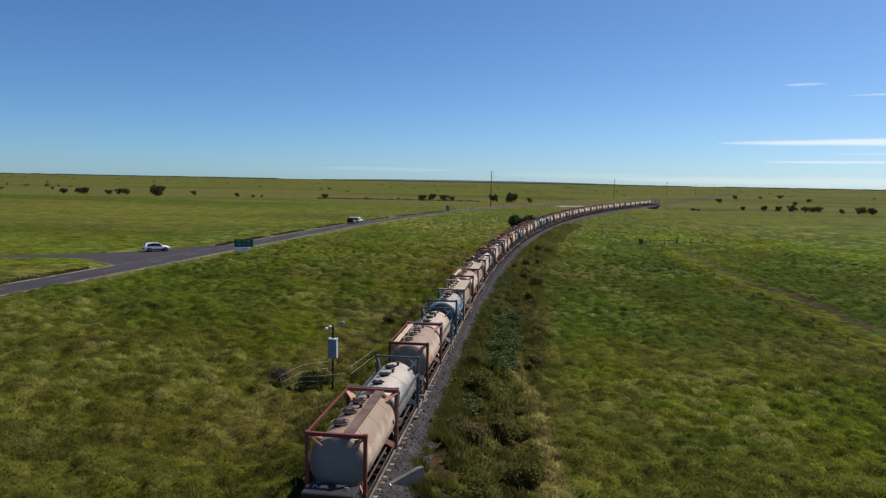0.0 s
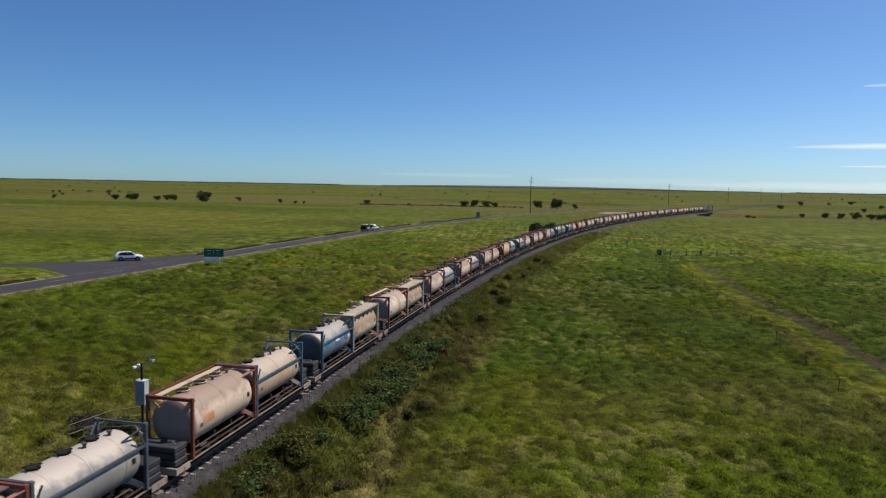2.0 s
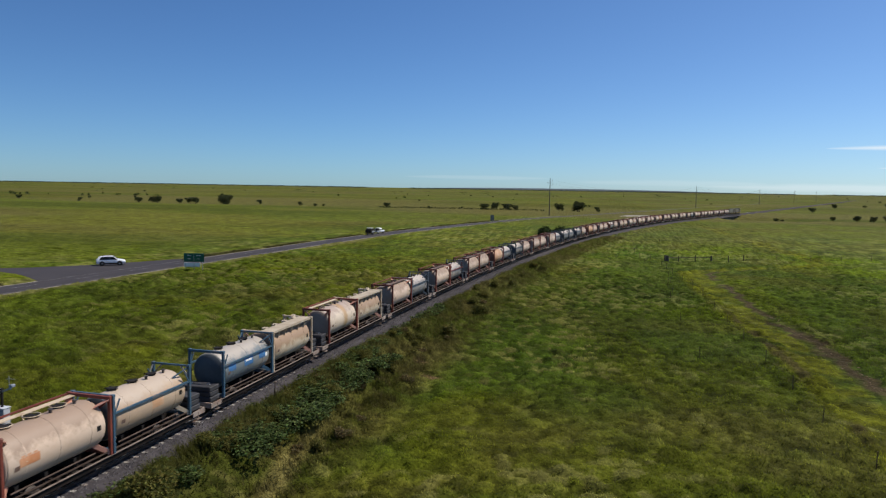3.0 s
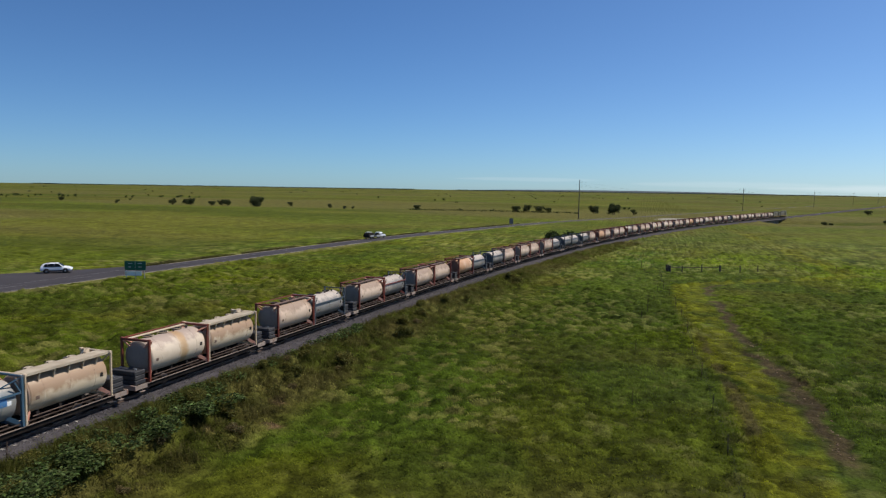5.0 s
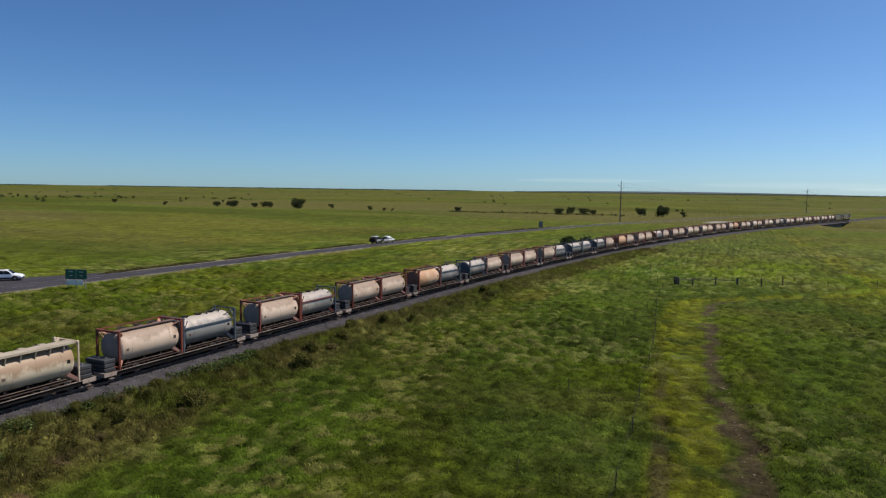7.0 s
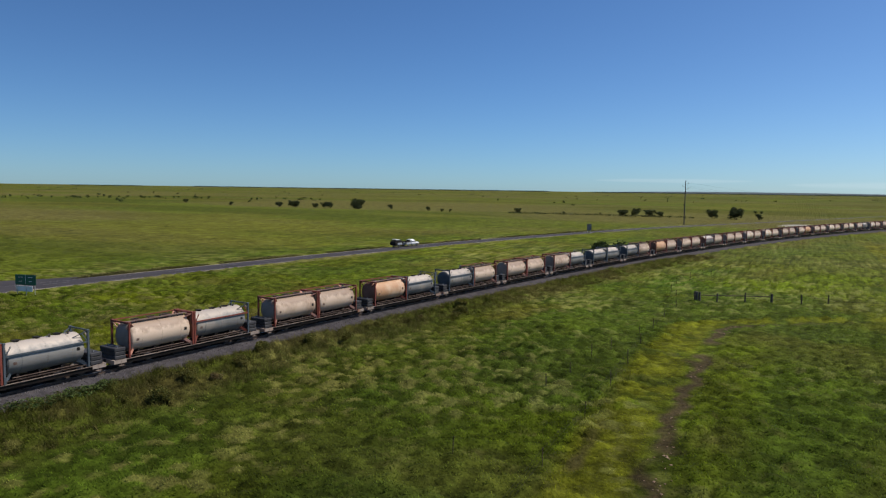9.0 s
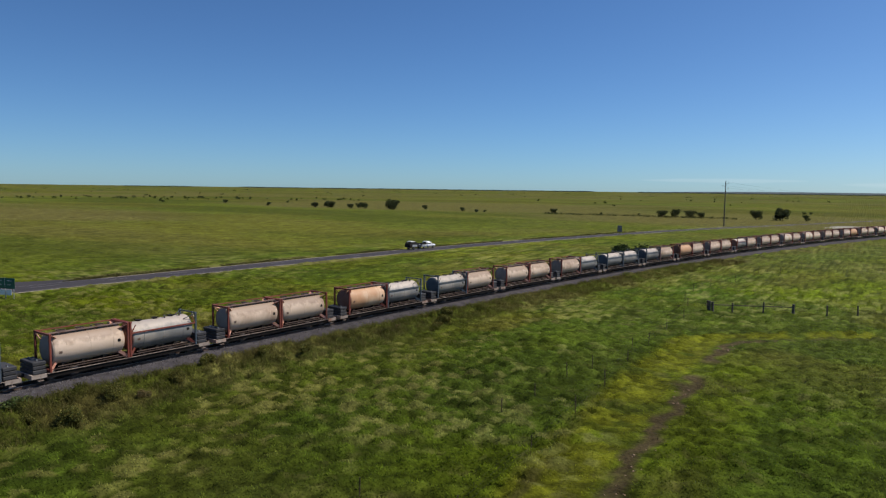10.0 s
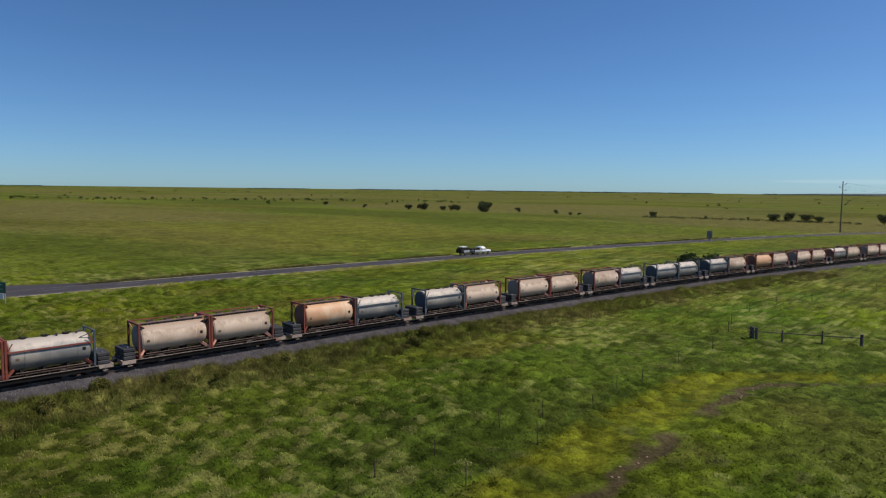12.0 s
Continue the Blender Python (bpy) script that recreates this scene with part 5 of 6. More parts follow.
# ---- trackside things ----
def detector():
    ob = empty("wayside_detector")
    tagged(ob, "grey trackside equipment cabinet on a post with a camera arm", "railway equipment")
    part("post", bms((tube, (0, 0, -1.0), (0, 0, 4.25), 0.07)), BLACK, ob)
    cab = part("cabinet", bms((block, 0, -0.02, 2.5, 0.62, 0.42, 1.4, 0.03)), CABINET, ob)
    part("cabinet_side", bms((block, 0.32, -0.02, 2.5, 0.02, 0.38, 1.34)), CABINET_WHITE, cab, "white side panel")
    part("cabinet_roof", bms((block, 0, -0.02, 3.23, 0.68, 0.48, 0.05, 0.01)), CABINET_WHITE, cab)
    part("arm", bms((beam, (-0.5, 0.1, 3.85), (0.75, -0.1, 4.35), 0.07, 0.09)), GREY_STEEL, ob)
    for x, z in ((-0.5, 3.85), (0.75, 4.35), (-0.2, 4.0)):
        part("sensor", bms((block, x, 0, z + 0.1, 0.16, 0.24, 0.14, 0.02)), CABINET if z > 4 else SIGN_WHITE, ob)
    part("antenna", bms((tube, (0.65, -0.1, 4.3), (0.65, -0.1, 5.0), 0.02, None, 6), (tube, (0.4, -0.1, 4.8), (1.0, -0.1, 4.85), 0.015, None, 6)), GREY_STEEL, ob)
    return ob


detector().matrix_basis = pose(-11.5, 48.6, 0, 0, 0, -5)


def handrail(pts, h=1.05):
    ob = empty("handrail")
    tagged(ob, "grey galvanised pipe handrail beside the equipment cabinet", "handrail", "handrails at the cabinet")
    for p, q2 in zip(pts, pts[1:]):
        part("top_bar", bms((tube, (*p, h), (*q2, h), 0.022, None, 6)), SIGN_BACK, ob)
        part("middle_bar", bms((tube, (*p, h * 0.5), (*q2, h * 0.5), 0.025, None, 6)), SIGN_BACK, ob)
    for p in pts:
        part("upright", bms((tube, (*p, -0.6), (*p, h), 0.022, None, 6)), SIGN_BACK, ob)


handrail([(-14.6, 46.3), (-13.9, 49.2), (-12.2, 50.5)])
handrail([(-10.3, 49.2), (-9.9, 52.0), (-9.5, 54.6)])
handrail([(-14.2, 47.0), (-12.3, 47.5), (-10.5, 48.4)], 0.75)


def culvert_wall():
    ob = empty("concrete_wing_wall")
    tagged(ob, "grey sloping concrete wing wall beside the ballast", "wing wall")
    bm = bmesh.new()
    prof = [(-1.0, -0.6), (1.05, -0.6), (1.05, 1.72), (0.72, 1.70), (-1.0, 1.22)]
    a = [bm.verts.new((x, -0.11, z)) for x, z in prof]
    b = [bm.verts.new((x, 0.11, z)) for x, z in prof]
    bm.faces.new(a)
    bm.faces.new(b[::-1])
    for i in range(5):
        bm.faces.new((a[i], b[i], b[(i + 1) % 5], a[(i + 1) % 5]))
    bmesh.ops.recalc_face_normals(bm, faces=bm.faces[:])
    part("wall", bm, DARK_CONCRETE, ob)
    part("guard_rail", bms((tube, (-0.75, -0.14, 0.6), (-0.75, -0.14, 1.35), 0.025, None, 6), (tube, (-0.75, -0.14, 1.35), (-0.75, -0.8, 0.95), 0.025, None, 6)), GREY_STEEL, ob)
    return ob


def marker_post():
    ob = empty("marker_post")
    tagged(ob, "thin dark steel trackside marker post with stays", "marker post")
    part("post", bms((beam, (0, 0, -0.3), (0.05, 0, 1.55), 0.06, 0.05)), RAIL, ob)
    for sx in (-0.22, 0.18):
        part("stay", bms((tube, (sx, 0.05, -0.2), (0.03, 0, 1.2), 0.015, None, 5)), RAIL, ob)
    return ob


marker_post().matrix_basis = pose(-1.5, 59.8, float(ground_z(-1.5, 59.8)))
culvert_wall().matrix_basis = pose(-3.85, 29.85, 0.0, 0, 0, 38)


def board_sign(name, w, h, z, front, back, label, bars=(), posts=2, lower=None):
    ob = empty(name)
    tagged(ob, label, "road sign")
    for sx in ([-0.35, 0.35] if posts == 2 else [-0.42, 0, 0.42]):
        part("post", bms((tube, (sx * w, 0.05, -0.7), (sx * w, 0.05, z + h), 0.045)), GREY_STEEL, ob)
    panel = part("board", bms((block, 0, 0, z + h / 2, w, 0.04, h, 0.01)), front, ob)
    part("back_sheet", bms((block, 0, 0.026, z + h / 2, w - 0.04, 0.006, h - 0.04)), back, panel)
    for x, zz, bw, bh in bars:
        part("bar", bms((block, x, -0.024, z + zz, bw, 0.006, bh)), SIGN_WHITE, panel, "pale lettering bar")
    if lower:
        lw, lh, lz, lx = lower
        part("lower_board", bms((block, lx, 0.12, lz + lh / 2, lw, 0.03, lh, 0.005)), SIGN_WHITE, ob, "pale lower board")
    return ob


board_sign("direction_sign", 3.3, 1.4, 1.62, SIGN_GREEN, SIGN_BACK, "green road direction sign on steel posts beside the highway",
           [(0.0, 0.75, 0.03, 1.2), (-0.8, 1.05, 0.7, 0.06), (-0.8, 0.5, 0.5, 0.06), (0.75, 1.05, 0.7, 0.06), (0.75, 0.5, 0.5, 0.06)], 3, (2.6, 0.72, 0.75, -0.35)).matrix_basis = pose(-45.4, 122.3, 0.6, 0, 0, 14)
board_sign("road_sign", 1.6, 2.3, 1.1, SIGN_BACK, SIGN_BACK, "weathered grey back of a road sign on posts").matrix_basis = pose(-22.3, 319, 0.5, 0, 0, 18)


# ---- power line ----
def power_pole():
    ob = empty("power_pole")
    tagged(ob, "tall dark power pole with short insulator arms", "power pole", "poles of the power line")
    part("pole", bms((tube, (0, 0, -0.8), (0, 0, 21.4), 0.32, 0.17, 12)), POLE_WOOD, ob)
    for k, (z, sx) in enumerate(((18.9, -1), (17.7, 1), (20.1, 1))):
        arm = part("arm", bms((beam, (0, 0, z - 0.25), (sx * 1.5, 0, z), 0.12, 0.12)), GREY_STEEL, ob)
        part("insulator", bms((lathe, [(z, 0.1), (z + 0.15, 0.13), (z + 0.3, 0.09), (z + 0.5, 0.06)], "z", (sx * 1.5, 0, 0), 8)), SIGN_BACK, arm)
    part("earth_spike", bms((tube, (0, 0, 21.3), (0, 0, 22.0), 0.03, None, 6)), GREY_STEEL, ob)
    return ob


POLES = [(-3.4, 423.0), (122, 738), (250, 1050), (378, 1362), (506, 1674)]
pole0 = power_pole()
for px, py in POLES:
    place(pole0, pose(px, py, float(ground_z(px, py)), 0, 0, -22))
for (ax, ay), (bx, by) in zip(POLES[:3], POLES[1:4]):
    for z, sx in ((19.3, -1), (18.1, 1), (20.5, 1)):
        cd = bpy.data.curves.new("power_cable", "CURVE")
        cd.dimensions, cd.bevel_depth, cd.bevel_resolution = "3D", 0.014, 0
        sp = cd.splines.new("POLY")
        sp.points.add(16)
        for i in range(17):
            t = i / 16
            sp.points[i].co = (ax + (bx - ax) * t + sx * 1.4, ay + (by - ay) * t - sx * 0.55, z + 0.4 - 4 * 6.0 * t * (1 - t), 1)
        cd.materials.append(BLACK)
        tagged(new("power_cable", cd), "thin sagging dark power cable between poles", "power cable", "cables of the power line")


# ---- railway bridge over the creek ----
def bridge():
    ob = empty("railway_bridge")
    tagged(ob, "low dark steel girder railway bridge over a creek bed", "bridge")
    for sx in (-1, 1):
        part("girder", bms((beam, (sx * 1.7, -37, -0.45), (sx * 1.7, 37, -0.45), 0.3, 1.3, 0.02)), BLACK, ob)
    part("deck", bms((block, 0, 0, 0.02, 3.7, 74, 0.16)), BLACK, ob)
    for y in np.arange(-30, 31, 10):
        part("pier", bms((block, 0, y, -2.3, 3.4, 0.8, 3.0, 0.05)), CONCRETE, ob)
    for y in (-37.3, 37.3):
        part("abutment", bms((block, 0, y, -1.4, 4.4, 1.0, 2.6, 0.05)), CONCRETE, ob)
    return ob


cy_ = 476.0
bridge().matrix_basis = pose(float(track_x(cy_)), cy_, 1.08, 0, 0, -math.degrees(math.atan(0.4)))


# ---- fences ----
rng = random.Random(5)


def star_post(x, y, h=1.25):
    ob = mesh_object("fence_post", bms((beam, (0, 0, -0.3), (rng.uniform(-0.08, 0.08), rng.uniform(-0.08, 0.08), h), 0.035, 0.035), (beam, (0.015, 0, 0), (0.02, 0, h * 0.98), 0.015, 0.02)), RAIL)
    ob.matrix_basis = pose(x, y, float(ground_z(x, y)))
    return tagged(ob, "thin dark steel fence post standing in grass", "fence post", "posts of the wire fence")


def wood_post(x, y, r=0.11, h=1.3):
    bm = bmesh.new()
    tube(bm, (0, 0, -0.4), (rng.uniform(-0.05, 0.05), rng.uniform(-0.05, 0.05), h), r * 1.1, r, 9)
    ob = mesh_object("fence_post", bm, WOOD)
    ob.matrix_basis = pose(x, y, float(ground_z(x, y)))
    return tagged(ob, "weathered dark timber fence post in grass", "fence post", "posts of the wire fence")


line = []
y = 26.0
while y < 163:
    x = 34.4 - 0.004 * (y - 60) - 1.4 * float(smooth01(y, 110, 150)) + rng.uniform(-0.12, 0.12)
    star_post(x, y, rng.uniform(1.1, 1.4))
    line.append((x, y))
    y += rng.uniform(7.3, 9.2)
for x, y in ((28.8, 86.0), (28.9, 101.0), (29.5, 116.2), (30.2, 120.3), (30.3, 126.6), (31.1, 130.5), (31.8, 140.2)):     # what is left of an older fence
    star_post(x, y, rng.uniform(0.9, 1.3))
corner = (34.3, 166.8)
for dx, dy, r in ((0, 0, 0.16), (0.36, 0.15, 0.15), (-0.25, 0.3, 0.13)):
    wood_post(corner[0] + dx, corner[1] + dy, r, 1.2)
line.append(corner)
side_line = [corner]
for x, y, r in ((36.8, 168.2, 0.09), (40.3, 169.3, 0.09), (43.6, 170.6, 0.16), (47.3, 172.2, 0.09), (50.6, 173.8, 0.09)):
    wood_post(x, y, r)
    side_line.append((x, y))
for x, y in ((57.5, 176), (65, 179), (72, 182), (79, 185), (87, 188)):
    star_post(x, y)
    side_line.append((x, y))
back_line = [corner]
for x, y in ((31.3, 168.5), (29.6, 175), (29.0, 184), (30, 193), (32.5, 202), (35, 211), (38, 220), (41, 229)):
    star_post(x, y)
    back_line.append((x, y))
for pts in (line, side_line, back_line):
    for h in (0.45, 0.8, 1.1):
        cd = bpy.data.curves.new("fence_wire", "CURVE")
        cd.dimensions, cd.bevel_depth, cd.bevel_resolution = "3D", 0.006, 0
        sp = cd.splines.new("POLY")
        sp.points.add(len(pts) - 1)
        for i, (x, y) in enumerate(pts):
            sp.points[i].co = (x, y, float(ground_z(x, y)) + h, 1)
        cd.materials.append(BLACK)
        tagged(new("fence_wire", cd), "thin dark wire strung along the fence posts", "fence wire", "wires of the fence")
bm = bmesh.new()
tube(bm, (33.8, 166.8, 1.65), (43.6, 170.6, 1.7), 0.05, None, 7)
tagged(mesh_object("fence_rail", bm, WOOD), "weathered timber brace rail of the fence corner", "fence rail")


# ---- trees and shrubs ----
def leaf_cloud(clumps, count, size, colour, rnd, spread=0.25, upright=1.0):
    """Leaves as small bent quads scattered through ellipsoid clumps: (x, y, z, rx, ry, rz)."""
    cl = np.array(clumps)
    w = (cl[:, 3] * cl[:, 4] * cl[:, 5]) ** 0.67
    pick = rnd.choice(len(cl), count, p=w / w.sum())
    u = rnd.normal(size=(count, 3))
    u /= np.linalg.norm(u, axis=1, keepdims=True)
    rad = rnd.uniform(0.45, 1.0, (count, 1)) ** 0.6 * (1 + rnd.normal(0, 0.08, (count, 1)))
    c = cl[pick, :3] + u * rad * cl[pick, 3:]
    d1 = rnd.normal(size=(count, 3)) * (1, 1, upright)
    d1 /= np.linalg.norm(d1, axis=1, keepdims=True)
    d2 = np.cross(d1, rnd.normal(size=(count, 3)) * (upright, upright, 1))
    d2 /= np.linalg.norm(d2, axis=1, keepdims=True)
    s = size * rnd.uniform(0.6, 1.3, (count, 1))
    v = np.stack([c - d1 * s, c + d2 * s * 0.5, c + d1 * s, c - d2 * s * 0.5], 1).reshape(-1, 3)
    i = np.arange(count)[:, None] * 4
    t = np.concatenate([i + [0, 1, 2], i + [0, 2, 3]])
    col = np.array(colour) * rnd.uniform(1 - spread, 1 + spread, (count, 1)) * (1 + rnd.normal(0, 0.06, (count, 3)))
    return v, t, np.repeat(np.clip(col, 0.003, 1), 4, 0)


def tree(height, width, seed, colour=(0.066, 0.078, 0.034), leaves=1300, stems=1, label="dark green spreading tree standing in the grassland"):
    rnd = np.random.RandomState(seed)
    ob = empty("tree")
    tagged(ob, label, "tree", "trees of the plain")
    bm = bmesh.new()
    clumps = []
    for s in range(stems):
        bx = rnd.uniform(-0.25, 0.25) * width * (stems > 1)
        by = rnd.uniform(-0.15, 0.15) * width * (stems > 1)
        fork = Vector((bx + rnd.uniform(-0.3, 0.3), by + rnd.uniform(-0.3, 0.3), height * rnd.uniform(0.14, 0.22)))
        r = height * 0.032
        tube(bm, (bx, by, -0.4), fork, r * 1.3, r, 9)
        n = rnd.randint(6, 9)
        for k in range(n):
            a = 2 * math.pi * (k + rnd.uniform(-0.3, 0.3)) / n
            reach = width * 0.5 * rnd.uniform(0.25, 0.72)
            tip = Vector((bx + math.cos(a) * reach, by + math.sin(a) * reach, height * rnd.uniform(0.24, 0.78)))
            knee = fork.lerp(tip, 0.5) + Vector((0, 0, height * 0.06))
            tube(bm, fork, knee, r * 0.6, r * 0.42, 7)
            tube(bm, knee, tip, r * 0.42, r * 0.15, 6)
            c = width * rnd.uniform(0.14, 0.21)
            clumps.append((tip.x, tip.y, tip.z, c * 1.1, c * 1.1, c * 1.0))
            for e in range(2):
                o = Vector((rnd.uniform(-1, 1), rnd.uniform(-1, 1), rnd.uniform(-0.5, 0.6))) * c * 1.1
                c2 = c * rnd.uniform(0.45, 0.75)
                tube(bm, tip, tip + o * 0.8, r * 0.15, r * 0.06, 5)
                clumps.append((tip.x + o.x, tip.y + o.y, min(tip.z + o.z, height - c2 * 0.5), c2 * 1.1, c2 * 1.1, c2 * 0.95))
    part("trunk", bm, BARK, ob, "brown trunk with forked limbs")
    v, t, col = leaf_cloud(clumps, int(leaves * 1.3), height * 0.056, colour, rnd)
    v[:, 2] = np.maximum(v[:, 2], 0.05)
    crown = tri_mesh("crown", v, t, LEAVES, col)
    crown.parent = ob
    return ob


def shrub(height, width, seed, colour, leaves=700, size=0.16, label="rounded dark green shrub in the grass", name="shrub"):
    rnd = np.random.RandomState(seed)
    ob = empty(name)
    tagged(ob, label, name, name + "s in the grass")
    bm = bmesh.new()
    clumps = []
    for k in range(7):
        a = rnd.uniform(0, 6.28)
        reach = width * 0.5 * rnd.uniform(0.1, 0.7)
        c = width * rnd.uniform(0.16, 0.27)
        tip = Vector((math.cos(a) * reach, math.sin(a) * reach, height * rnd.uniform(0.3, 0.72)))
        tube(bm, (rnd.uniform(-0.1, 0.1), rnd.uniform(-0.1, 0.1), -0.15), tip, 0.035, 0.012, 5)
        clumps.append((tip.x, tip.y, tip.z, c, c, min(c * 0.85, height * 0.4)))
    part("stems", bm, BARK, ob)
    v, t, col = leaf_cloud(clumps, leaves, size, colour, rnd, 0.35)
    v[:, 2] = np.maximum(v[:, 2], 0.02)
    crown = tri_mesh("crown", v, t, LEAVES, col)
    crown.parent = ob
    return ob


TREES = [tree(8.0, 12.5, 1, leaves=2200, stems=2), tree(6.0, 7.5, 2), tree(5.0, 6.5, 3, stems=2), tree(3.8, 4.6, 4, leaves=1000), tree(7.5, 8.5, 5, leaves=1900, stems=2)]
SPOTS = [(-291, 462, 2, 1.0), (-283, 466, 1, 0.9), (-277, 463, 1, 1.0), (-262, 466, 2, 0.85), (-256, 470, 1, 0.85), (-250, 467, 1, 0.9), (-230, 472, 0, 1.0), (-208, 480, 3, 1.1), (-174, 472, 3, 1.0), (-161, 467, 3, 0.7), (-155, 467, 3, 0.6),
         (-116, 486, 2, 0.8), (-47, 478, 2, 1.0), (-41, 482, 1, 0.95), (-34, 484, 2, 1.05), (-28, 486, 2, 0.8), (0.5, 488, 1, 1.1), (14, 490, 4, 1.1), (25, 484, 3, 1.15), (-90, 500, 3, 0.5), (-66, 498, 3, 0.45),
         (-345, 470, 3, 1.0), (-420, 495, 2, 0.8), (120, 433, 3, 1.0), (124, 437, 3, 0.7), (187, 606, 2, 0.9), (256, 775, 1, 0.9), (143, 417, 3, 0.8), (150, 404, 1, 0.6), (155, 397, 1, 0.6), (160, 391, 1, 0.75), (166, 390, 2, 0.75),
         (172, 394, 2, 0.75), (176, 398, 1, 0.7), (181, 382, 3, 0.9), (187, 374, 1, 0.8), (191, 372, 1, 0.75), (203, 366, 3, 0.9), (230, 560, 3, 1.0), (300, 700, 2, 0.9), (350, 900, 2, 1.1)]
for k, (x, y, i, s) in enumerate(SPOTS):
    x, y, s = 25 + (x - 25) * 1.12, 40 + (y - 40) * 1.11, s * 1.0
    place(TREES[i], pose(x, y, float(ground_z(x, y)), 0, 0, (k * 67) % 360) @ Matrix.Scale(1, 4)).scale = (s, s, s * 1.0)

# distant bushes, too many to count
rnd = np.random.RandomState(77)
vv, tt, cc, base = [], [], [], 0
for k in range(310):
    az = radians(rnd.uniform(-82, 40))
    dist = rnd.choice([rnd.uniform(560, 900), rnd.uniform(900, 2000), rnd.uniform(2000, 4300)], p=[0.04, 0.36, 0.60])
    if k % 3 == 0:
        dist = 860 + 140 * vnoise(az * 6, 0, 1.0, 9) + rnd.normal(0, 12)
        az = radians(rnd.uniform(-80, -35))
    x, y = 25 + dist * math.sin(az), 40 + dist * math.cos(az)
    if abs(float(off_track(x, y))) < 9 or abs(float(off_road(x, y))) < 9:
        continue
    h = rnd.uniform(1.8, 4.2) if dist < 2000 else rnd.uniform(3, 6)
    wide = h * rnd.uniform(0.9, 1.8) * (1 if dist < 2000 else rnd.uniform(1, 6))
    z = float(ground_z(x, y))
    cl = [(x + rnd.uniform(-0.4, 0.4) * wide, y + rnd.uniform(-0.3, 0.3) * wide, z + h * rnd.uniform(0.35, 0.6), wide * 0.3, wide * 0.3, h * 0.4) for _ in range(4)]
    v, t, c = leaf_cloud(cl, 70, h * 0.16, (0.042, 0.055, 0.024), rnd)
    vv.append(v), tt.append(t + base), cc.append(c)
    base += len(v)
tagged(tri_mesh("distant_bushes", np.concatenate(vv), np.concatenate(tt), LEAVES, np.concatenate(cc)), "scattered dark bushes dotted over the far plain", "bushes", kind="stuff")

# a long low rise with woods along the skyline
rnd = np.random.RandomState(78)
vv, tt, cc, base = [], [], [], 0
for k in range(1500):
    az = radians(rnd.uniform(-85, 45))
    dist = rnd.uniform(4300, 4680)
    x, y = 25 + dist * math.sin(az), 40 + dist * math.cos(az)
    if vnoise(math.degrees(az), 0, 4.0, 13) < 0.35:
        continue
    z = float(ground_z(x, y))
    h = 2.5 + 4.5 * vnoise(math.degrees(az), 0, 6.0, 14)
    # leaf colour pushed towards blue to paint distance haze
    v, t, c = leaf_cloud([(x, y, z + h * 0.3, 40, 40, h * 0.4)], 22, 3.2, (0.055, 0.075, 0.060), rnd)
    vv.append(v), tt.append(t + base), cc.append(c)
    base += len(v)
tagged(tri_mesh("skyline_woods", np.concatenate(vv), np.concatenate(tt), LEAVES, np.concatenate(cc)), "dark line of far woods along the horizon, tinted bluish for haze", "woods", kind="stuff")

# scrub along a far creek line
rnd = np.random.RandomState(79)
cl = []
for k in range(260):
    x = rnd.uniform(-125, -12)
    cl.append((x * 1.1, 536 + 0.06 * x + rnd.normal(0, 1.6), 0.5, rnd.uniform(0.8, 2.2), 1.2, rnd.uniform(0.4, 0.9)))
v, t, c = leaf_cloud(cl, 1700, 0.42, (0.06, 0.07, 0.028), rnd)
v[:, 2] += ground_z(v[:, 0], v[:, 1])
tagged(tri_mesh("creek_scrub", v, t, LEAVES, c), "long dark line of low scrub along a dry creek", "scrub", kind="stuff")

# long rise on the horizon, its blue-grey colour painting the haze of distance
RIDGE = material("haze_blue_rise", (0.045, 0.062, 0.075), (0.06, 0.078, 0.085), 0.95, 0, 0.002, 0.01, 0.0)
az_ = np.radians(np.linspace(-14, 11, 60))
hh_ = 17 * np.sin(np.linspace(0, math.pi, 60)) ** 0.4
ring = [np.stack([25 + d * np.sin(az_), 40 + d * np.cos(az_), z], -1) for d, z in ((4560, np.full(60, 10.0)), (4640, 10 + hh_), (4740, np.full(60, 10.0)))]
v = np.concatenate(ring)
i = np.arange(59)[:, None]
t = np.concatenate([np.concatenate([i + [k, k + 1, k + 61], i + [k, k + 61, k + 60]]) for k in (0, 60)])
tagged(tri_mesh("far_rise", v, t, RIDGE, None, True), "long low rise on the horizon, coloured blue-grey for haze", "hill", kind="structure")

# pale gravel pad where a farm road meets the line
bm = bmesh.new()
pad = [bm.verts.new((47 + 8 * math.cos(a) * (1 + 0.2 * math.sin(3 * a)) + 8 * math.sin(a), 462 + 18 * math.sin(a) * (1 + 0.15 * math.cos(5 * a)), 0.15)) for a in np.linspace(0, 2 * math.pi, 28)[:-1]]
bm.faces.new(pad)
PAD = material("pale_gravel", (0.24, 0.22, 0.18), (0.34, 0.31, 0.26), 0.95, 0, 0.2, 3, 0.4)
tagged(mesh_object("gravel_pad", bm, PAD), "pale gravel pad beside the railway", "gravel", kind="structure")

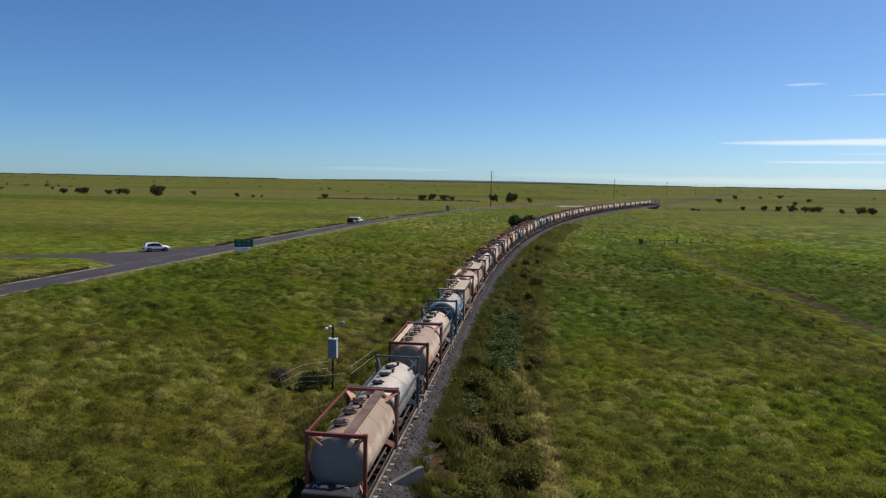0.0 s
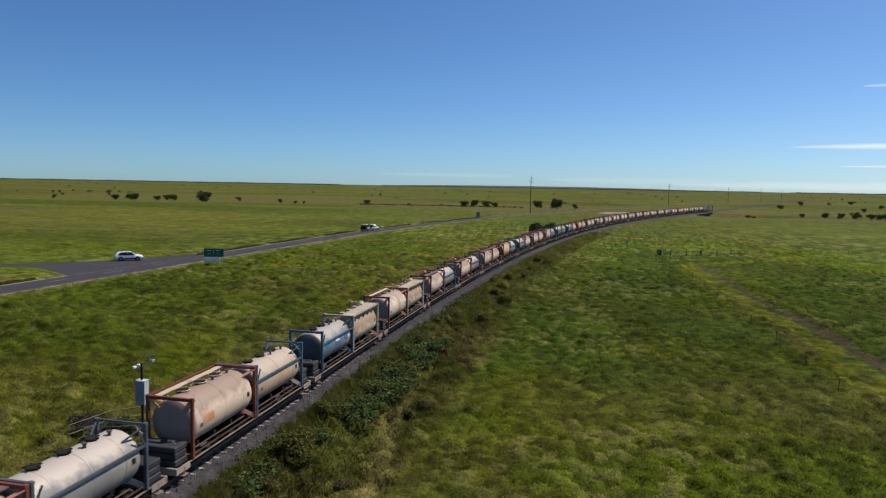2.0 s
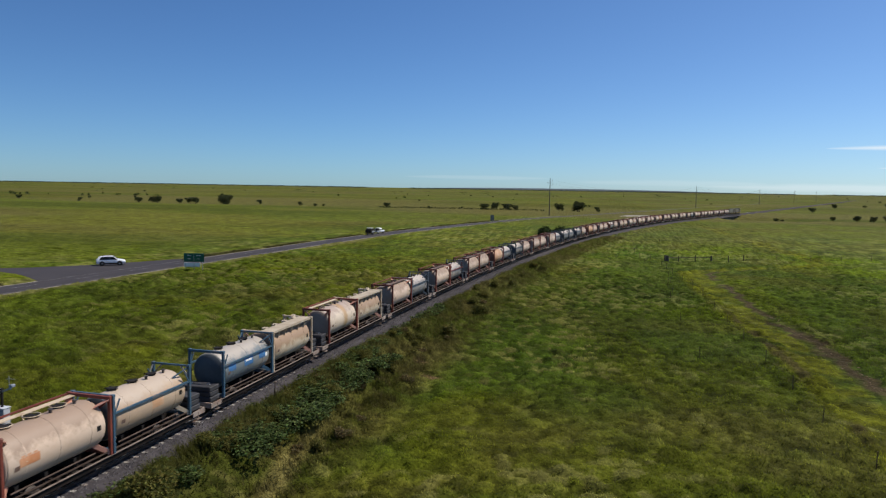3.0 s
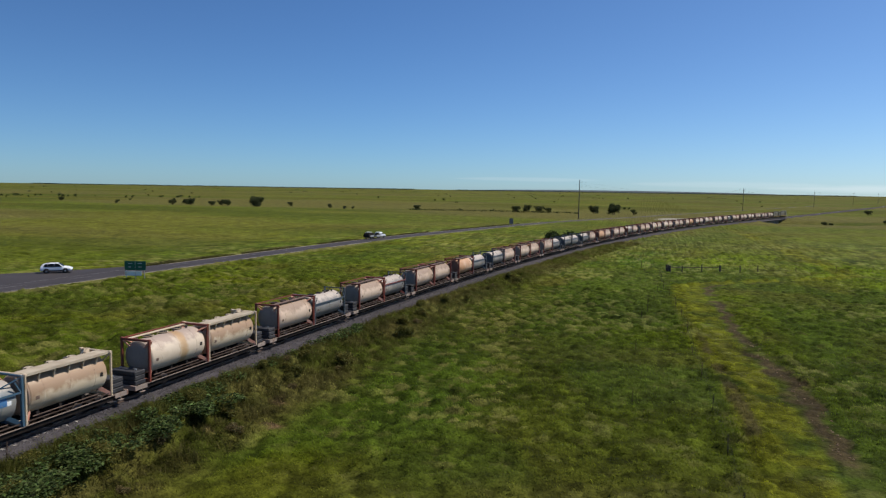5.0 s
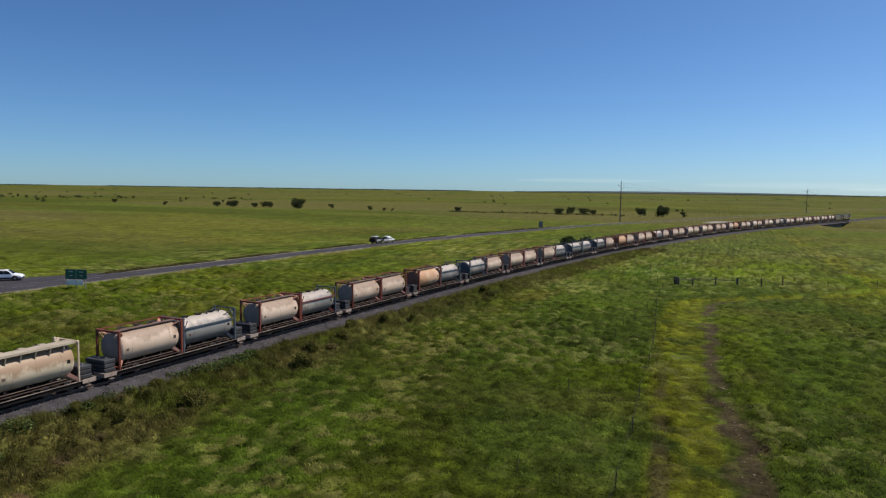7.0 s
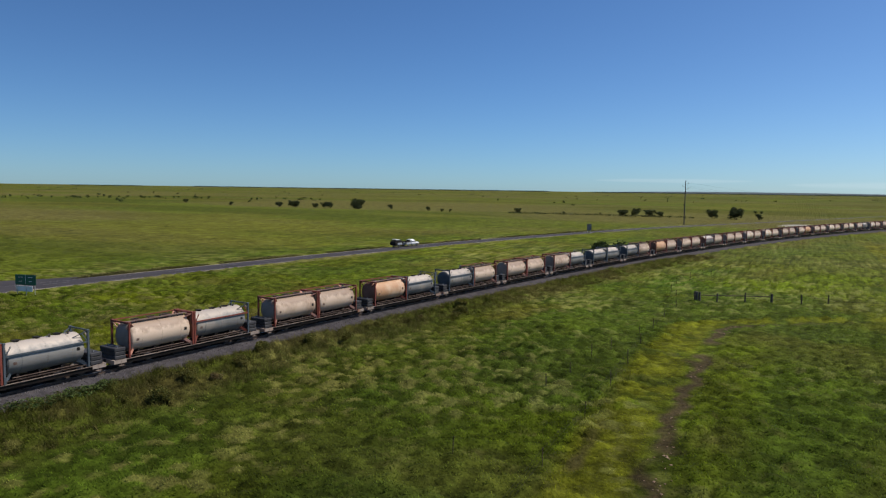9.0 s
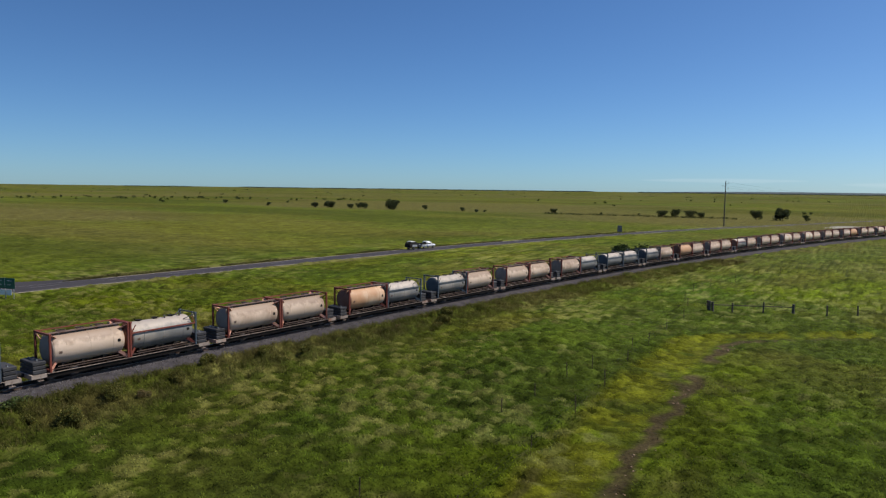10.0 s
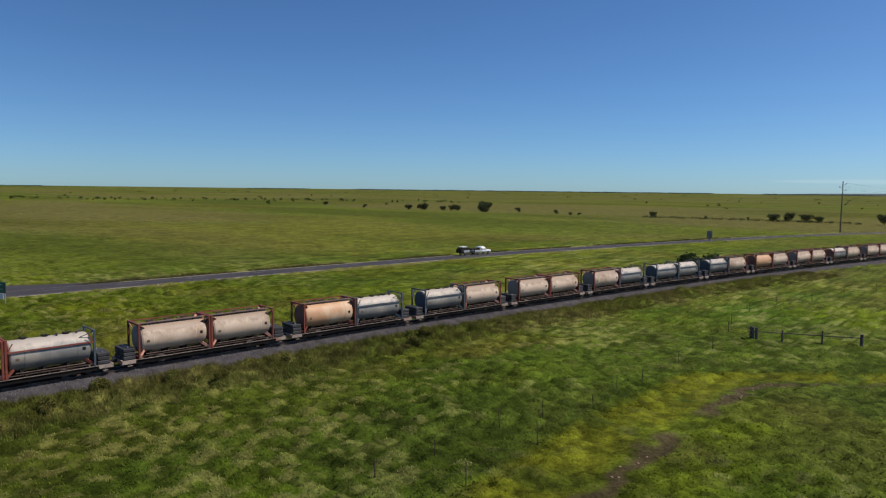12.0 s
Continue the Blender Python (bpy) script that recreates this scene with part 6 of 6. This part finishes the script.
SHRUBS = [shrub(1.4, 2.6, 21, (0.150, 0.145, 0.038), 2700, 0.085, "rounded olive-green shrub beside the ballast"), shrub(1.0, 2.0, 22, (0.150, 0.140, 0.038), 1800, 0.08, "low olive shrub in long grass"),
          shrub(0.9, 1.7, 23, (0.185, 0.145, 0.065), 1500, 0.07, "dry brownish bush in long grass")]
big = shrub(4.3, 8.0, 24, (0.040, 0.058, 0.020), 3800, 0.3, "large rounded dark green bush beside the railway")
big.matrix_basis = pose(8.4, 224, 0.5)
shrub(1.0, 2.0, 25, (0.085, 0.068, 0.056), 1500, 0.06, "dead grey-brown bush beside the cabinet's handrail").matrix_basis = pose(-15.4, 48.8, float(ground_z(-15.4, 48.8)))
shrub(1.0, 2.2, 26, (0.060, 0.078, 0.022), 1800, 0.08, "dark green bush growing inside the handrails").matrix_basis = pose(-12.9, 48.6, float(ground_z(-12.9, 48.6)))
rnd = np.random.RandomState(31)
for k in range(62):
    y = rnd.uniform(30, 150)
    x = float(track_x(y)) + (rnd.choice([rnd.uniform(2.9, 8.0), -rnd.uniform(4.2, 9)], p=[0.85, 0.15]))
    s = rnd.uniform(0.4, 0.85)
    i = rnd.randint(0, 3)
    place(SHRUBS[i], pose(x, y, float(ground_z(x, y)) - 0.05, 0, 0, rnd.uniform(0, 360))).scale = (s, s, s)
for x, y, i, s in ((-0.8, 45.6, 0, 1.25), (0.8, 40.0, 1, 1.2), (-0.9, 37.5, 2, 1.2), (1.8, 34, 0, 0.9), (0.6, 58, 0, 0.8), (1.2, 63, 0, 0.9), (4.5, 88, 1, 1.2), (6.0, 100, 0, 0.9)):
    place(SHRUBS[i], pose(x, y, float(ground_z(x, y)) - 0.05, 0, 0, 40 * x)).scale = (s, s, s)


# ---- grass ----
def blades(name, x, y, height, width, tint, rnd, label, category="grass", lean=0.7):
    """Single narrow blades at the given places, bent down their mound and before the wind, each with its own height and tint."""
    k = len(x)
    z, sx_, sy_, here, stand = lie(x, y)
    tint = here * 1.6 if tint is None else tint
    a = rnd.uniform(0, 2 * math.pi, k)
    hh = height * rnd.uniform(0.6, 1.3, k)
    dx = -1.0 * np.clip(sx_, -1.2, 1.2) + 0.45 * np.cos(a) - 0.35
    dy = -1.0 * np.clip(sy_, -1.2, 1.2) + 0.45 * np.sin(a) - 0.15
    f = rnd.uniform(0, math.pi, k)
    w = width * rnd.uniform(0.6, 1.4, k)
    o = np.stack([np.cos(f) * w / 2, np.sin(f) * w / 2, np.zeros(k)], -1)
    b0 = np.stack([x, y, z - 0.02], -1)
    tip = b0 + np.stack([dx * hh * lean, dy * hh * lean, hh * rnd.uniform(0.6, 1.0, k)], -1)
    v = np.stack([b0 - o, b0 + o, tip], 1).reshape(-1, 3)
    c = np.repeat(tint * rnd.uniform(0.7, 1.27, (k, 1)), 3, 0)
    ob = tri_mesh(name, v, np.arange(3 * k).reshape(-1, 3), BLADES, np.clip(c, 0.004, 1))
    lay = np.stack([-sx_, -sy_, np.ones(k)], -1)
    lay /= np.linalg.norm(lay, axis=1, keepdims=True)
    ob.data.attributes.new("lay", "FLOAT_VECTOR", "POINT").data.foreach_set("vector", np.repeat(lay, 3, 0).astype(np.float32).ravel())
    return tagged(ob, label, category, kind="stuff")


def clear(x, y):
    return (np.abs(off_track(x, y)) > 2.3 + 0.9 * vnoise(x, y, 3.1, 91)) & (np.abs(off_road(x, y)) > 3.9) & (off_side_road(x, y) > 0.5) & ~bare(x, y)


def bare(x, y):
    """The bare bank of soil beside the wing wall."""
    return np.hypot((x + 2.5) / 0.9, (y - 32.0) / 3.4) < 0.25 + 1.2 * vnoise(x, y, 0.7, 96)


def soil_at(x, y):
    return (np.abs(x - rut_x(y)) < 1.0 - 0.35 * smooth01(y, 92, 112)) & (y < 165)


rnd = np.random.RandomState(41)
for name, box, n in (("field_grass", (-8, 118, 17, 290), 1900000), ("verge_grass", (-60, -4, 22, 290), 700000)):
    x, y = rnd.uniform(box[0], box[1], n), rnd.uniform(0, 1, n) ** 1.7 * (box[3] - box[2]) + box[2]
    far = sparse(x, y)
    ok = (rnd.uniform(0, 1, n) > far) & (rnd.uniform(0, 1, n) < 0.3 + 0.7 * smooth01(lie(x, y)[4], 0.03, 0.28)) & clear(x, y) & ~(soil_at(x, y) & (rnd.uniform(0, 1, n) < 0.9))
    x, y, far = x[ok], y[ok], far[ok]
    rank = (0.11 + 0.20 * fbm(x, y, 9, 63)) * (1 - 0.4 * (np.abs(x - rut_x(y) + 2.4) < 2.2) * (y < 165)) * (1 - 0.45 * smooth01(y, 80, 160))
    blades(name, x, y, rank, 0.052 + 0.06 * smooth01(y, 60, 180), None, rnd, "long green, olive and straw-coloured grass in clumps")
# taller grass along the highway's far edge, tinted dark to paint the verge's shade
y = rnd.uniform(66, 340, 26000)
x = road_x(y) - 3.5 - 1.5 * rnd.uniform(0, 1, len(y)) ** 1.6
ok = (off_side_road(x, y) > 0.3) & (vnoise(x, y, 5.0, 92) > 0.25)
x, y = x[ok], y[ok]
blades("roadside_grass", x, y, 0.22 + 0.22 * vnoise(x, y, 4.0, 94), np.full(len(x), 0.10), np.tile(np.array([0.075, 0.070, 0.026]), (len(x), 1)), rnd, "tall grass along the highway's edge, tinted dark for its shade", "grass", 0.3)
# rank weeds along the ballast
y = np.repeat(rnd.uniform(20, 240, 3600), 55)
x = track_x(y) + np.repeat((2.2 + 6.5 * rnd.uniform(0, 1, 3600) ** 1.5) * rnd.choice([1, 1, 1, -1], 3600), 55)
x, y = x + rnd.normal(0, 0.35, len(x)), y + rnd.normal(0, 0.35, len(y))
weeds_h = np.repeat(rnd.uniform(0.25, 0.65, 3600), 55)
ok = ~bare(x, y)
x, y, weeds_h = x[ok], y[ok], weeds_h[ok]
tint = blend(lie(x, y)[3], np.array([0.11, 0.094, 0.036]), rnd.uniform(0, 1, len(x)) ** 2)
blades("rank_weeds", x, y, weeds_h, np.full(len(x), 0.05), tint * (0.92 + 0.32 * smooth01(y, 75, 110))[:, None], rnd, "rank olive and brown weeds along the ballast", "weeds", 0.6)

# taller weeds at the ballast's foot
y = np.repeat(rnd.uniform(28, 80, 620), 60)
x = track_x(y) + np.repeat(rnd.uniform(1.95, 3.4, 620), 60)
x, y = x + rnd.normal(0, 0.25, len(x)), y + rnd.normal(0, 0.25, len(y))
weeds_h = np.repeat(rnd.uniform(0.4, 0.85, 620), 60)
ok = ~bare(x, y)
x, y, weeds_h = x[ok], y[ok], weeds_h[ok]
tint = blend(lie(x, y)[3], np.array([0.115, 0.115, 0.030]), rnd.uniform(0.2, 0.9, len(x)))
blades("foot_weeds", x, y, weeds_h, np.full(len(x), 0.05), tint * 0.98, rnd, "tall olive-green weeds at the ballast's foot", "weeds", 0.45)

# broad-leaved creeper beside the ballast
rnd = np.random.RandomState(43)
cl = []
for k in range(230):
    y = rnd.uniform(37, 50) if k < 38 else rnd.uniform(50, 76) if k < 205 else rnd.uniform(74, 100)
    if vnoise(y, 0, 3.0, 95) < 0.12:
        continue
    x = float(track_x(y)) + 1.75 + rnd.uniform(0, 1) ** 1.2 * (2.2 if y < 50 else 4.2 if y < 74 else 1.6)
    r = rnd.uniform(0.45, 1.1)
    cl.append((x, y, 0.18 + max(float(ground_z(x, y)), 0.7), r, r, rnd.uniform(0.2, 0.42)))
v, t, c = leaf_cloud(cl, 30000, 0.115, (0.082, 0.114, 0.036), rnd, 0.85, 0.35)
tagged(tri_mesh("creeper", v, t, LEAVES, c), "broad-leaved bright green creeper over the ballast's foot", "creeper", kind="stuff")

# pale stones in the wheel rut
rnd = np.random.RandomState(45)
vv, tt, base = [], [], 0
ico = bmesh.new()
bmesh.ops.create_icosphere(ico, subdivisions=1, radius=1)
iv = np.array([p.co[:] for p in ico.verts])
it = np.array([[p.index for p in f.verts] for f in ico.faces])
ico.free()
for k in range(200):
    y = rnd.uniform(50, 150)
    if vnoise(y, 0, 7, 71) < 0.4:
        continue
    x = float(rut_x(y)) + rnd.normal(0, 0.45)
    v = iv * (1 + rnd.uniform(-0.2, 0.2, iv.shape)) * np.array([1, 1.2, 0.5]) * rnd.uniform(0.03, 0.10)
    vv.append(v + np.array([x, y, float(ground_z(x, y)) + 0.01])), tt.append(it + base)
    base += len(v)
tagged(tri_mesh("rut_stones", np.concatenate(vv), np.concatenate(tt), EARTH), "pale stones lying in the bare wheel rut", "stones", kind="stuff")

# ---- sleepers and ballast stones ----
def sleeper_mesh():
    bm = bmesh.new()
    vs = [bm.verts.new(v) for v in ((-1.03, -0.12, 1.17), (1.03, -0.12, 1.17), (1.03, 0.12, 1.17), (-1.03, 0.12, 1.17), (-1.01, -0.095, 1.32), (1.01, -0.095, 1.32), (1.01, 0.095, 1.32), (-1.01, 0.095, 1.32))]
    for f in ((0, 1, 5, 4), (1, 2, 6, 5), (2, 3, 7, 6), (3, 0, 4, 7), (4, 5, 6, 7)):
        bm.faces.new([vs[i] for i in f])
    me = bpy.data.meshes.new("sleeper")
    bm.to_mesh(me)
    bm.free()
    me.materials.append(SLEEPER)
    return me


sl = sleeper_mesh()
rnd = np.random.RandomState(47)
s = arc_at(24)
for k in range(300):
    x, y, a = on_track(s)
    ob = new("sleeper", sl)
    ob.parent = ballast
    ob.matrix_basis = pose(x, y, rnd.uniform(-0.012, 0.012) - 0.05 * float(smooth01(y, 60, 72)), 0, 0, a + rnd.normal(0, 0.5))
    s += 0.685
vv, tt, base = [], [], 0
bv = np.array([v.co[:] for v in sl.vertices])
bt = np.array([[0, 1, 5], [0, 5, 4], [1, 2, 6], [1, 6, 5], [2, 3, 7], [2, 7, 6], [3, 0, 4], [3, 4, 7], [4, 5, 6], [4, 6, 7]])
while s < arc_at(700):
    x, y, a = on_track(s)
    ca, sa = math.cos(radians(a)), math.sin(radians(a))
    vv.append(np.stack([x + bv[:, 0] * ca - bv[:, 1] * sa, y + bv[:, 0] * sa + bv[:, 1] * ca, bv[:, 2] - 0.05], -1)), tt.append(bt + base)
    base += len(bv)
    s += 0.685
ob = tri_mesh("far_sleepers", np.concatenate(vv), np.concatenate(tt), SLEEPER)
ob.parent = ballast
tagged(ob, kind="stuff")
rnd = np.random.RandomState(49)
n = 26000
y = rnd.uniform(22, 150, n)
d = rnd.uniform(-2.5, 2.5, n)
z = np.interp(np.abs(d), [0, 1.1, 1.4, 2.25, 3.1], [1.3, 1.3, 1.27, 0.83, 0.6])
x = track_x(y) + d
oct_v = np.array([[1, 0, 0], [0, 1, 0], [-1, 0, 0], [0, -1, 0], [0, 0, 1]], float)
oct_t = np.array([[0, 1, 4], [1, 2, 4], [2, 3, 4], [3, 0, 4]])
sc = rnd.uniform(0.03, 0.085, (n, 1, 1))
v = oct_v[None] * sc * rnd.uniform(0.6, 1.4, (n, 5, 3)) + np.stack([x, y, z], -1)[:, None]
t = (oct_t[None] + (np.arange(n) * 5)[:, None, None]).reshape(-1, 3)
ob = tri_mesh("ballast_stones", v.reshape(-1, 3), t, STONE)
ob.parent = ballast
tagged(ob, kind="stuff")
